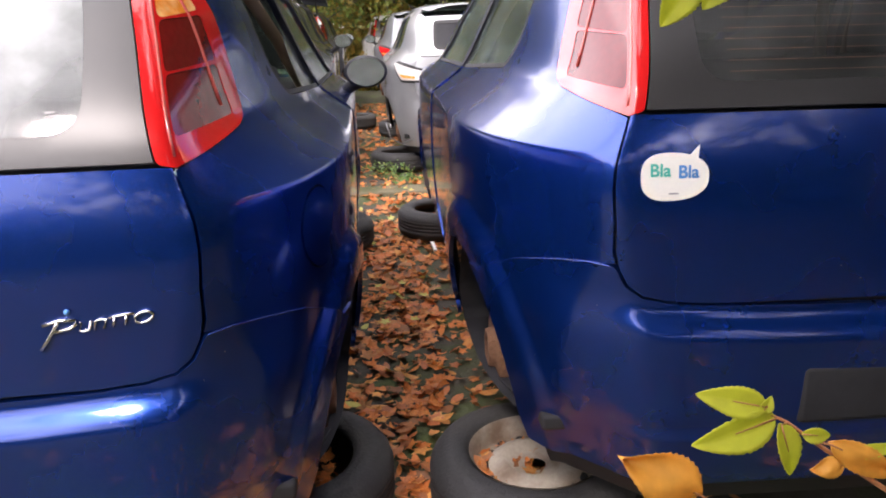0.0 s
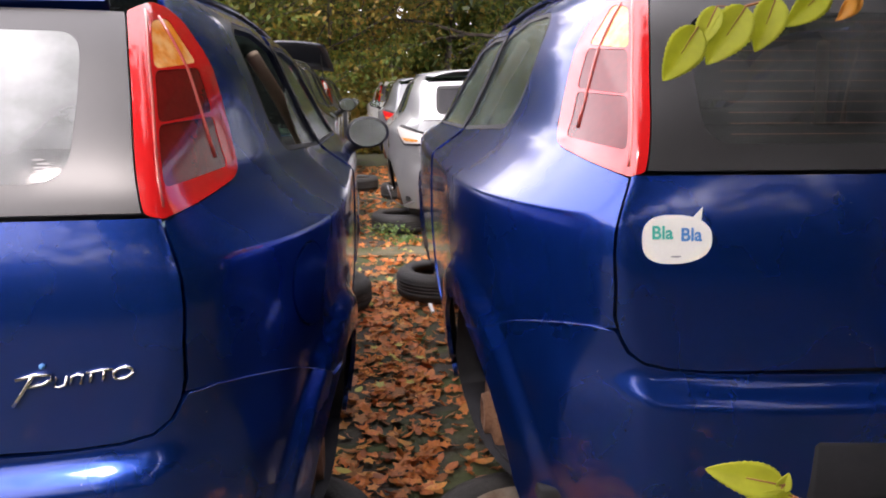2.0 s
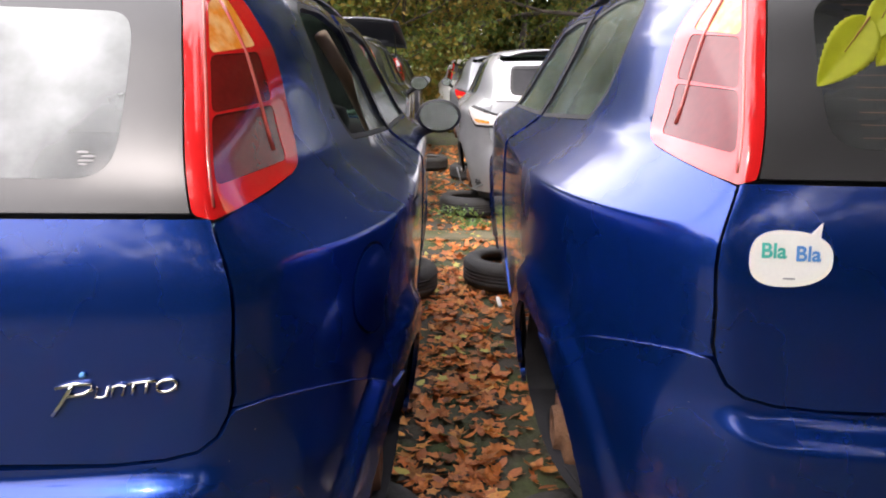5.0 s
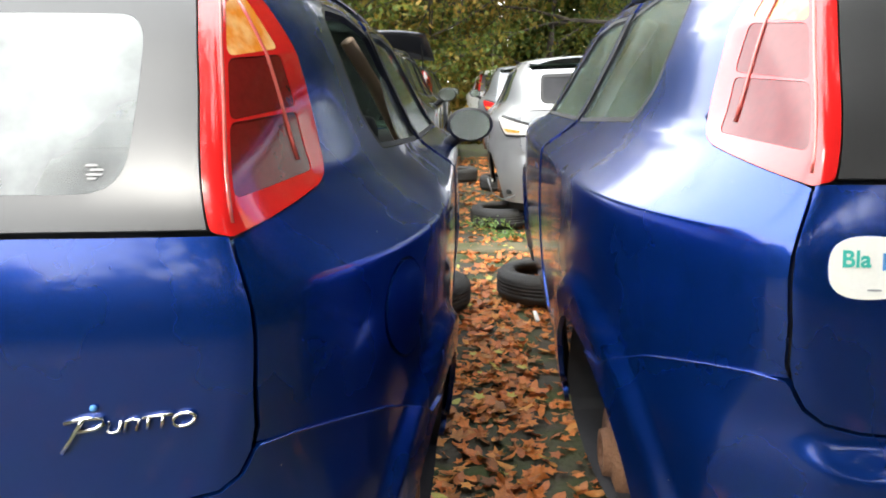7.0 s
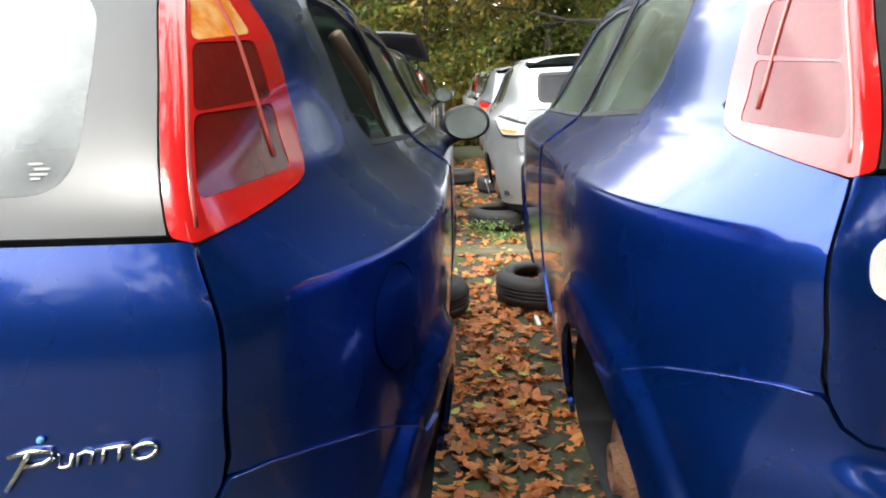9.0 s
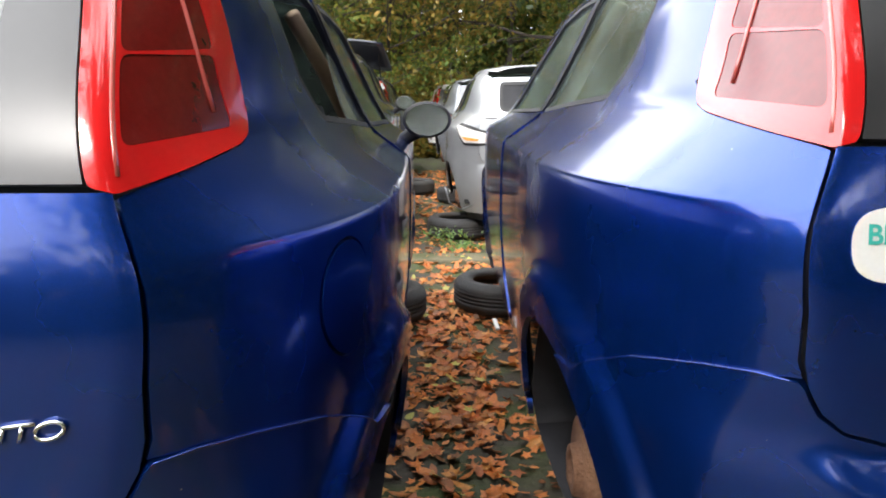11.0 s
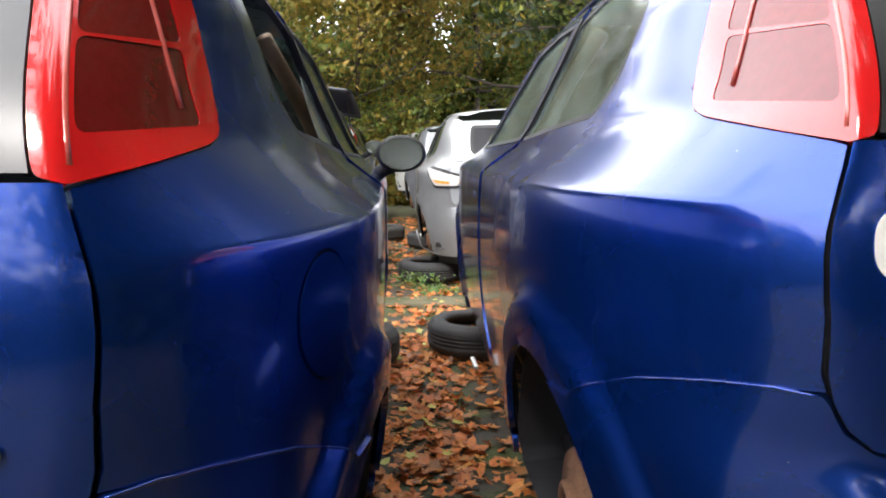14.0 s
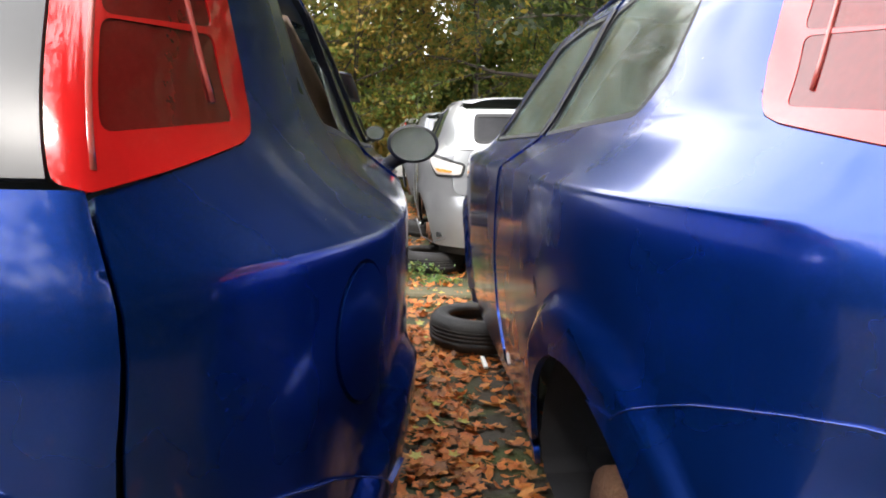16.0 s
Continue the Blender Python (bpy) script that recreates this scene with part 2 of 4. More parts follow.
def box(bm, x0, x1, y0, y1, z0, z1, bevel=0.0, m=None):
    r = bmesh.ops.create_cube(bm, size=1.0)
    vs = r["verts"]
    mm = Matrix.Translation(((x0 + x1) / 2, (y0 + y1) / 2, (z0 + z1) / 2)) @ Matrix.Diagonal((x1 - x0, y1 - y0, z1 - z0, 1))
    bmesh.ops.transform(bm, matrix=(m @ mm) if m is not None else mm, verts=vs)
    if bevel:
        es = list({e for v in vs for e in v.link_edges})
        bmesh.ops.bevel(bm, geom=es, offset=bevel, segments=2, affect="EDGES", profile=0.6)


def lathe(profile, seg=48, axis="Z"):
    """A ring or disc turned from (radius, height) points; closed when the profile's ends meet."""
    verts, faces, k = [], [], len(profile)
    for i in range(seg):
        a = 2 * math.pi * i / seg
        for r, h in profile:
            verts.append((r * math.cos(a), r * math.sin(a), h) if axis == "Z" else (h, r * math.cos(a), r * math.sin(a)))
    for i in range(seg):
        j = (i + 1) % seg
        for q in range(k - 1):
            faces.append((i * k + q, j * k + q, j * k + q + 1, i * k + q + 1))
    return verts, faces


def tube(points, radii, seg=8):
    verts, faces = [], []
    pts = [Vector(p) for p in points]
    for i, p in enumerate(pts):
        d = (pts[min(i + 1, len(pts) - 1)] - pts[max(i - 1, 0)]).normalized()
        q = d.to_track_quat("Z", "Y")
        for s in range(seg):
            a = 2 * math.pi * s / seg
            verts.append(p + q @ Vector((math.cos(a) * radii[i], math.sin(a) * radii[i], 0)))
    for i in range(len(pts) - 1):
        for s in range(seg):
            t = (s + 1) % seg
            faces.append((i * seg + s, i * seg + t, (i + 1) * seg + t, (i + 1) * seg + s))
    faces.append(tuple(range(seg))[::-1])
    faces.append(tuple((len(pts) - 1) * seg + s for s in range(seg)))
    return verts, faces


# ---- the hatchback's skin: a surface over (way round from the tail's middle, height) ----
def pchip(xk, yk, x):
    """Monotone cubic through the keys."""
    xk, yk, x = np.asarray(xk, float), np.asarray(yk, float), np.clip(np.asarray(x, float), xk[0], xk[-1])
    h, d = np.diff(xk), np.diff(yk) / np.diff(xk)
    m = np.zeros_like(yk)
    m[1:-1] = np.where(d[:-1] * d[1:] > 0, 2 * d[:-1] * d[1:] / (d[:-1] + d[1:] + 1e-12), 0)
    m[0], m[-1] = d[0], d[-1]
    i = np.clip(np.searchsorted(xk, x) - 1, 0, len(h) - 1)
    t = (x - xk[i]) / h[i]
    return yk[i] * (1 + 2 * t) * (1 - t) ** 2 + m[i] * h[i] * t * (1 - t) ** 2 + yk[i + 1] * t * t * (3 - 2 * t) + m[i + 1] * h[i] * t * t * (t - 1)


def smooth(a, b, x):
    t = np.clip((np.asarray(x, float) - a) / (b - a), 0, 1)
    return t * t * (3 - 2 * t)


def keyed(pairs, soft=0.014):
    at = lambda z: pchip([p[0] for p in pairs], [p[1] for p in pairs], z)
    return lambda z: sum(w * at(np.asarray(z, float) + o * soft) for o, w in ((-1, 0.15), (-0.5, 0.2), (0.0, 0.3), (0.5, 0.2), (1, 0.15)))


TAIL_Y = keyed([(0.22, 0.19), (0.36, 0.105), (0.46, 0.075), (0.545, 0.05), (0.70, 0.045), (0.866, 0.052), (1.0, 0.058), (1.16, 0.085), (1.38, 0.215), (1.51, 0.315), (1.58, 0.40), (1.63, 0.55)])
CORNER_X = keyed([(0.22, 0.58), (0.70, 0.63), (0.866, 0.60), (0.97, 0.604), (1.065, 0.600), (1.095, 0.588), (1.16, 0.562), (1.38, 0.522), (1.51, 0.495), (1.58, 0.45), (1.63, 0.36)])
CORNER_R = keyed([(0.22, 0.12), (0.75, 0.10), (0.866, 0.05), (1.06, 0.03), (1.16, 0.018), (1.51, 0.02), (1.63, 0.06)])
SIDE_A = keyed([(0.22, 0.71), (0.40, 0.735), (0.545, 0.757), (0.70, 0.769), (0.866, 0.772), (0.97, 0.772), (1.06, 0.768), (1.079, 0.765), (1.087, 0.755), (1.13, 0.703), (1.195, 0.643), (1.212, 0.632), (1.38, 0.582), (1.51, 0.54), (1.58, 0.48), (1.63, 0.38)], 0.004)
SIDE_C = keyed([(0.22, 0.77), (0.40, 0.80), (0.545, 0.825), (0.70, 0.842), (0.866, 0.85), (0.97, 0.851), (1.06, 0.849), (1.082, 0.846), (1.091, 0.836), (1.135, 0.780), (1.17, 0.738), (1.38, 0.65), (1.51, 0.60), (1.58, 0.53), (1.63, 0.43)], 0.004)
KNOTS = np.array([0.0, 0.3, 0.55, 0.62, 2.2, 3.1, 3.9, 4.4, 4.75, 5.1])
WHEEL_Y, WHEEL_Z, BASE = 0.64, 0.44, 2.51


def skin(s, z):
    """Points of the skin for s >= 0, in the car's metres: x to its side, y ahead from the tail, z up."""
    s, z = np.asarray(s, float), np.asarray(z, float)
    y0, xk, r, a, c = TAIL_Y(z), CORNER_X(z), CORNER_R(z), SIDE_A(z), SIDE_C(z)
    yk = y0 + 0.014
    x3, y3 = xk + 0.38 * r, yk + r
    ya = np.maximum(0.375, yk + 0.13)
    # the flank: one curve from the corner to the door, through (a, ya)
    pw = np.clip(np.log(1 - np.clip((a - x3) / (c - x3), 0.05, 0.93)) / np.log(1 - (ya - y3) / (1.6 - y3)), 1.0, 12.0)
    one = np.ones_like(z)
    xs = np.stack([0 * one, 0.3 * one, xk - r, x3, c, c + 0.002, c - 0.03, c - 0.14, 0.5 * c, 0 * one], -1)
    ys = np.stack([y0, y0 + 0.004, yk, y3, 1.6 * one, 2.5 * one, 3.3 * one, 3.72 * one, 3.96 * one, 4.03 * one], -1)
    span = KNOTS[4] - KNOTS[3]
    ends = (((c - x3) * pw / span, 0 * one), ((1.6 - y3) / span, (1.6 - y3) / span))
    out = []
    for v, (m3, m4) in zip((xs, ys), ends):
        h, d = np.diff(KNOTS), np.diff(v, axis=-1) / np.diff(KNOTS)
        m = np.zeros_like(v)
        m[..., 1:-1] = np.where(d[..., :-1] * d[..., 1:] > 0, 2 * d[..., :-1] * d[..., 1:] / (d[..., :-1] + d[..., 1:] + 1e-12), 0)
        m[..., 0], m[..., -1] = d[..., 0], d[..., -1]
        m[..., 3], m[..., 4] = np.minimum(m3, 2.5 * d[..., 2]), m4
        i = np.clip(np.searchsorted(KNOTS, s) - 1, 0, len(h) - 1)
        t, k, row = (s - KNOTS[i]) / h[i], h[i], np.arange(len(s))
        out.append(v[row, i] * (1 + 2 * t) * (1 - t) ** 2 + m[row, i] * k * t * (1 - t) ** 2 + v[row, i + 1] * t * t * (3 - 2 * t) + m[row, i + 1] * k * t * t * (t - 1))
    f = np.clip((s - KNOTS[3]) / span, 0, 1)
    flank = (s > KNOTS[3]) & (s < KNOTS[4])
    x = np.where(flank, x3 + (c - x3) * (1 - (1 - f) ** pw), out[0])
    y = np.where(flank, y3 + (1.6 - y3) * f, out[1])
    # the bumper's shelf under the tailgate
    edge = 0.759 + 0.012 * smooth(0.2, 0.5, x) + 0.060 * smooth(0.50, 0.60, x)
    deep = 0.058 + 0.040 * smooth(0.50, 0.60, x)
    y = y - 0.031 * (1 - smooth(edge - deep, edge, z)) * (1 - smooth(0.45, 0.64, x)) * (s < 2)
    # the bumper's lower lip
    y = y - 0.014 * (1 - smooth(0.488, 0.502, z)) * (1 - smooth(0.45, 0.60, x)) * (s < 2)
    # the arches' flares
    for wy in (WHEEL_Y, WHEEL_Y + BASE):
        d = np.hypot(y - wy, z - WHEEL_Z)
        x = x + 0.021 * (1 - smooth(0.405, 0.445, d)) * (s > 0.62) * (x > 0.6)
    return np.stack([x, y, z], -1)


def skin_signed(p, lift=0.0):
    p = np.asarray(p, float)
    sg, s, z = np.sign(p[:, 0] + 1e-12), np.abs(p[:, 0]), p[:, 1]
    q = skin(s, z)
    if lift:
        e = 0.004
        du, dv = skin(s + e, z) - skin(np.maximum(s - e, 0), z), skin(s, z + e) - skin(s, z - e)
        nrm = np.cross(du, dv)
        nrm /= np.linalg.norm(nrm, axis=1, keepdims=True) + 1e-12
        q = q + nrm * lift
    q[:, 0] *= sg
    return q


@functools.lru_cache(None)
def s_at_x(x, z):
    g = np.linspace(0, 0.9, 200)
    return float(np.interp(x, skin(g, np.full_like(g, z))[:, 0], g))


@functools.lru_cache(None)
def s_at_y(y, z):
    g = np.linspace(0.55, 5.1, 400)
    return float(np.interp(y, skin(g, np.full_like(g, z))[:, 1], g))


def rx(*pts):
    return [(s_at_x(x, z), z) for x, z in pts]


def ry(*pts):
    return [(s_at_y(y, z), z) for y, z in pts]


def resample(poly, step):
    out = []
    for (a, b), (c, d) in zip(poly, poly[1:] + poly[:1]):
        k = max(1, int(math.hypot(c - a, d - b) / step))
        out += [(a + (c - a) * i / k, b + (d - b) * i / k) for i in range(k)]
    return out


def inside(poly, px, py):
    r = np.zeros(len(px), bool)
    for (x0, y0), (x1, y1) in zip(poly, poly[1:] + poly[:1]):
        if y0 != y1:
            r ^= ((y0 > py) != (y1 > py)) & (px < (x1 - x0) * (py - y0) / (y1 - y0) + x0)
    return r


def rounded(poly, radius, steps=4, keep=()):
    """Cuts each corner into a small curve."""
    out, k = [], len(poly)
    for i, p in enumerate(poly):
        a, b, c = Vector(poly[i - 1]), Vector(p), Vector(poly[(i + 1) % k])
        r = min(radius, (a - b).length * 0.45, (c - b).length * 0.45)
        if i in keep or r < 1e-4:
            out.append(tuple(b))
            continue
        u, v = b + (a - b).normalized() * r, b + (c - b).normalized() * r
        for j in range(steps + 1):
            t = j / steps
            out.append(tuple(u * (1 - t) ** 2 + b * 2 * t * (1 - t) + v * t * t))
    return out


def shrink(poly, d):
    """The outline drawn in by d."""
    area = sum(a[0] * b[1] - b[0] * a[1] for a, b in zip(poly, poly[1:] + poly[:1]))
    sg, out, k = (1 if area > 0 else -1), [], len(poly)
    for i in range(k):
        a, b, c = Vector(poly[i - 1]), Vector(poly[i]), Vector(poly[(i + 1) % k])
        u, v = (b - a), (c - b)
        if u.length < 1e-6 or v.length < 1e-6:
            out.append(tuple(b))
            continue
        n1, n2 = Vector((-u.y, u.x)).normalized(), Vector((-v.y, v.x)).normalized()
        m = (n1 + n2)
        m = m.normalized() if m.length > 1e-3 else n1
        out.append(tuple(b + m * sg * d / max(0.5, m.dot(n1))))
    return out


from mathutils.geometry import delaunay_2d_cdt


def panel(name, outline, material, parent, label="", holes=(), step=0.02, lift=0.0, gap=0.0025, depth=0.014, mirror=1):
    """A pressed panel of the skin with turned-in edges, from an outline in (way round, height)."""
    outline = resample(shrink(list(outline), gap), step)
    holes = [resample(shrink(list(h), -gap), step) for h in holes]
    verts, edges = [], []
    for ring in [outline, *holes]:
        b = len(verts)
        verts += ring
        edges += [(b + i, b + (i + 1) % len(ring)) for i in range(len(ring))]
    arr = np.array(outline)
    levels = np.arange(arr[:, 1].min(), arr[:, 1].max(), step)
    if step < 0.025:
        # close rows along the shoulder's crease
        levels = np.concatenate([levels[(levels < 1.066) | (levels > 1.104)], np.arange(1.066, 1.104, 0.004)])
        levels = levels[(levels > arr[:, 1].min()) & (levels < arr[:, 1].max())]
    gx, gy = np.meshgrid(np.arange(arr[:, 0].min(), arr[:, 0].max(), step), levels)
    gx, gy = gx.ravel(), gy.ravel()
    ok = inside(outline, gx, gy)
    for h in holes:
        ok &= ~inside(h, gx, gy)
    ring = np.array(verts)
    if ok.any():
        g = np.stack([gx[ok], gy[ok]], -1)
        far = np.array([np.min(np.sum((ring - q) ** 2, 1)) > (step * 0.45) ** 2 for q in g])
        verts = verts + [tuple(q) for q in g[far]]
    v2, e2, f2, *_ = delaunay_2d_cdt([Vector(v) for v in verts], edges, [], 0, 1e-6)
    p = np.array([tuple(v) for v in v2])
    cen = np.array([p[list(f)].mean(0) for f in f2])
    keep = inside(outline, cen[:, 0], cen[:, 1])
    for h in holes:
        keep &= ~inside(h, cen[:, 0], cen[:, 1])
    faces = []
    for f, k in zip(f2, keep):
        (x0, y0), (x1, y1), (x2, y2) = p[f[0]], p[f[1]], p[f[2]]
        area = (x1 - x0) * (y2 - y0) - (x2 - x0) * (y1 - y0)
        if k and abs(area) > 1e-8:
            faces.append(tuple(f) if area > 0 else tuple(f)[::-1])
    q = p.copy()
    q[:, 0] *= mirror
    top = skin_signed(q, lift)
    if mirror < 0:
        faces = [f[::-1] for f in faces]
    count = {}
    for f in faces:
        for a, b in zip(f, f[1:] + f[:1]):
            count[(a, b)] = 1
    rim = [(a, b) for a, b in count if (b, a) not in count]
    low = skin_signed(q, lift - depth)
    ids, out = {}, [tuple(v) for v in top]
    for a, b in rim:
        for w in (a, b):
            if w not in ids:
                ids[w] = len(out)
                out += [tuple(top[w]), tuple(low[w])]
    faces += [(ids[b], ids[a], ids[a] + 1, ids[b] + 1) for a, b in rim]
    return raw_part(name, out, faces, material, parent, label)


def arch_line(r, a0, a1, k=14, wy=WHEEL_Y):
    """The wheel opening's edge, from angle a0 to a1, in (way round, height); 0 degrees is ahead."""
    out = []
    for i in range(k + 1):
        a = radians(a0 + (a1 - a0) * i / k)
        z = max(0.36, WHEEL_Z + r * math.sin(a))
        out.append((s_at_y(wy + r * math.cos(a), z), z))
    return out


ARCH_R = 0.325


def hatchback(where, label, paint=BLUE, rear_glass=GLASS_DARK, step=0.02, sides=(1, -1), flap=0, detail=True, broken=0, lamp="tall", lens=CLEAR, mirrors=(1, -1), group=""):
    """A three-door hatchback without its wheels: skin panels with gaps, lamps, panes, drums, dark sheet for gap shade.
    """
    car = empty("hatchback_car", where, label, "car", group)
    both = lambda half: half + [(-s, z) for s, z in half[::-1]]
    ring = lambda half: [p for i, p in enumerate(both(half)) if not (i and abs(p[0]) < 1e-6)]
    gate_edge = [(0.558, 1.158), (0.582, 1.08), (0.590, 1.02), (0.586, 0.95), (0.584, 0.885), (0.577, 0.850), (0.560, 0.816), (0.53, 0.794), (0.48, 0.782), (0.40, 0.775), (0.0, 0.766)]
    gate = ring(rx(*gate_edge))
    tailgate = panel("tailgate", gate, paint, car, step=step, gap=0.003)
    glass_half = [(0.0, 1.164)] + [(float(CORNER_X(z)) - 0.032, z) for z in (1.164, 1.25, 1.35, 1.44, 1.50)] + [(0.0, 1.512)]
    outer = rx(*glass_half[1:]) + [(-s, z) for s, z in rx(*glass_half[1:-1])[::-1]]
    inner_half = [(float(CORNER_X(z)) - w, z) for z, w in ((1.212, 0.135), (1.35, 0.115), (1.462, 0.105))]
    inner = rx(*inner_half, (0.0, 1.472)) + [(-s, z) for s, z in rx(*inner_half)[::-1]]
    inner = rounded(inner, 0.06, 6)
    if lamp == "low":
        inner = rounded(inner, 0.13, 8)
        panel("rear_window_border", outer, paint, car, "painted hatch round the rear window", holes=[inner], step=step, gap=0.0)
        panel("window_seal", inner, SEAL, car, holes=[shrink(inner, 0.03)], step=step, gap=0.0, lift=0.004)
    else:
        panel("rear_window_border", outer, FRIT, car, "black border of the rear window", holes=[inner], step=step, gap=0.0)
    # glass, except where INNER is passed: then opaque, painting the cabin's shade
    pane = panel("rear_window", inner, rear_glass, car, "rear window pane; on silver and grey cars a sheet of painted shade", step=step, gap=0.0004, depth=0.004)
    pane.visible_shadow = False
    if detail and rear_glass == GLASS_DARK:
        for i in range(12):
            z = 1.23 + i * 0.02
            pts = skin_signed([(s, z) for s in np.linspace(-0.36, 0.36, 25)], 0.0008)
            v, f = tube(pts, [0.0003] * 25, 4)
            raw_part("heating_line", v, f, RUST, pane)
    spoiler = rx((0.0, 1.518), (0.435, 1.508), (0.425, 1.55), (0.40, 1.59), (0.0, 1.60))
    spoiler = spoiler[1:] + [(-s, z) for s, z in spoiler[1:-1][::-1]]
    if lamp != "low":
        panel("spoiler", spoiler, paint, car, step=step, lift=0.012, depth=0.03)
    # bumper: one piece round both corners, up to the arches
    side_seam = ry((0.12, 0.858), (0.18, 0.847), (0.24, 0.832), (0.30, 0.815), (0.36, 0.79), (0.41, 0.762), (0.435, 0.742))
    a_end = math.degrees(math.asin((0.742 - WHEEL_Z) / ARCH_R))
    bump_half = rx(*[(x, z - 0.001) for x, z in gate_edge[5:]])[::-1] + rx((0.585, 0.858)) + side_seam + arch_line(ARCH_R, 180 - a_end, 184, 10) + ry((0.30, 0.35)) + [(0.62, 0.345), (0.3, 0.35), (0.0, 0.35)]
    bumper = bump_half[:-1] + [(-s, z) for s, z in bump_half[1:][::-1]]
    bump = panel("bumper", bumper, paint, car, step=step * 0.6 if detail else step, gap=0.0, lift=0.0045, depth=0.02)
    skirt_half = [(0.0, 0.348), (0.3, 0.348), (0.62, 0.343)] + ry((0.27, 0.348), (0.29, 0.28)) + [(0.62, 0.27), (0.3, 0.27), (0.0, 0.27)]
    panel("bumper_skirt", skirt_half[:-1] + [(-s, z) for s, z in skirt_half[1:][::-1]], BLACK, bump, "black lower skirt", step=0.03, lift=-0.006)
    # rolled upper edge of the bumper along the side seams
    if detail:
        for sg in (1, -1):
            way = rx((0.585, 0.858)) + side_seam
            line = [(a[0] + (b[0] - a[0]) * k / 4, a[1] + (b[1] - a[1]) * k / 4) for a, b in zip(way, way[1:]) for k in range(4)] + way[-1:]
            v, f = tube(skin_signed([(q[0] * sg, q[1] - 0.001) for q in line], 0.0042), [0.0017] * len(line), 6)
            raw_part("bumper_edge", v, f, paint, bump)
    # plate recess: a dark box, its colour stands for the shade of the inset
    bm = bmesh.new()
    box(bm, -0.20, 0.20, 0.010, 0.04, 0.515, 0.645, 0.012)
    part("plate_recess", bm, INNER, bump, "dark box painting the shade of the plate recess")
    for sg in (1, -1):
        m = sg
        # quarter panel with the side window cut out, from tailgate to door
        low = rx((0.580, 0.861)) + [(s, z - 0.003) for s, z in side_seam] + arch_line(ARCH_R, 180 - a_end, 8, 18)
        front = ry((1.20, 0.42), (1.45, 0.42), (1.56, 0.50), (1.66, 0.62), (1.70, 0.75), (1.70, 0.90), (1.67, 1.05), (1.62, 1.15), (1.30, 1.53))
        top = ry((1.2, 1.56), (0.8, 1.575)) + ry((0.52, 1.572), (0.44, 1.545))
        lamp_out = ry((0.405, 1.515), (0.425, 1.49), (0.432, 1.43), (0.43, 1.36), (0.422, 1.28), (0.405, 1.228), (0.385, 1.205), (0.345, 1.193), (0.25, 1.178), (0.16, 1.163))
        edge = rx((0.563, 1.150)) + rx(*[(x + 0.003, z) for x, z in gate_edge[1:5]])
        outline = low + front + top + lamp_out + edge
        win = ry((0.80, 1.213), (1.2, 1.195), (1.565, 1.178), (1.42, 1.36), (1.30, 1.50), (1.0, 1.528), (0.76, 1.522), (0.69, 1.49), (0.675, 1.40), (0.715, 1.29))
        win = rounded(win, 0.03, 4)
        fs, fz = s_at_y(0.39, 0.965), 0.965
        flap_ol = [(fs + 0.088 * math.cos(a), fz + 0.09 * math.sin(a)) for a in np.linspace(0, 2 * math.pi, 49)[:-1]]
        panel("quarter_panel", outline, paint, car, holes=[win, flap_ol] if flap == sg else [win], step=step, gap=0.001, mirror=m)
        seal_in = shrink(win, 0.014)
        panel("window_seal", win, SEAL, car, holes=[seal_in], step=step * 1.5, gap=0.001, lift=-0.001, mirror=m)
        if broken == sg:
            shard = rounded(ry((1.16, 1.195), (1.555, 1.182), (1.45, 1.32), (1.36, 1.385), (1.28, 1.375), (1.21, 1.31)), 0.05, 5)
            g = panel("quarter_window", shard, GLASS_SHARD, car, "broken side pane, half of it left", step=step * 1.5, lift=-0.008, depth=0.004, mirror=m)
        else:
            g = panel("quarter_window", seal_in, GLASS_GREEN, car, "green side pane with dust and painted reflection", step=step * 1.5, lift=-0.005, depth=0.004, gap=-0.002, mirror=m)
        g.visible_shadow = False
        # tail lamp
        xin = lambda z: float(CORNER_X(z)) - 0.028
        lens_out = rounded(rx(*[(xin(z), z) for z in (1.50, 1.42, 1.34, 1.25, 1.160)], (0.562, 1.152)) + lamp_out[::-1][1:] + ry((0.37, 1.522)), 0.012, 3)
        cz = lambda z: s_at_x(float(CORNER_X(z)) + 0.006, z)
        fine = 0.012 if detail else 0.05

        def field(z0, z1, y0, y1):
            return rounded([(cz(z0), z0 - 0.012), (s_at_y(y0, z0), z0 + 0.004), (s_at_y(y1, z1), z1), (cz(z1), z1 - 0.010)], 0.016, 5)

        fields = [("amber_field", field(1.408, 1.494, 0.378, 0.378), AMBER if detail else CLEAR), ("brake_field", field(1.316, 1.403, 0.370, 0.378), RED_DARK), ("rear_field", field(1.212, 1.311, 0.350, 0.368), RED_DARK)]
        if lamp == "tall":
            red_lens = panel("tail_lamp", lens_out, RED, car, "tall red tail lamp lens", holes=[o for _, o, _ in fields], step=fine, gap=0.0, lift=0.003, mirror=m)
            for nm, ol, mt in fields:
                panel(nm, ol, mt, red_lens, step=fine, gap=0.0007, lift=0.0018, depth=0.004, mirror=m)
            if detail:
                rib = [(s_at_y(0.318 + 0.035 * k / 8, z), z) for k, z in enumerate(np.linspace(1.235, 1.495, 9))]
                v, f = tube(skin_signed([(s * m, z) for s, z in rib], 0.003), [0.0032] * 9, 8)
                raw_part("lens_rib", v, f, RED_PALE, red_lens)
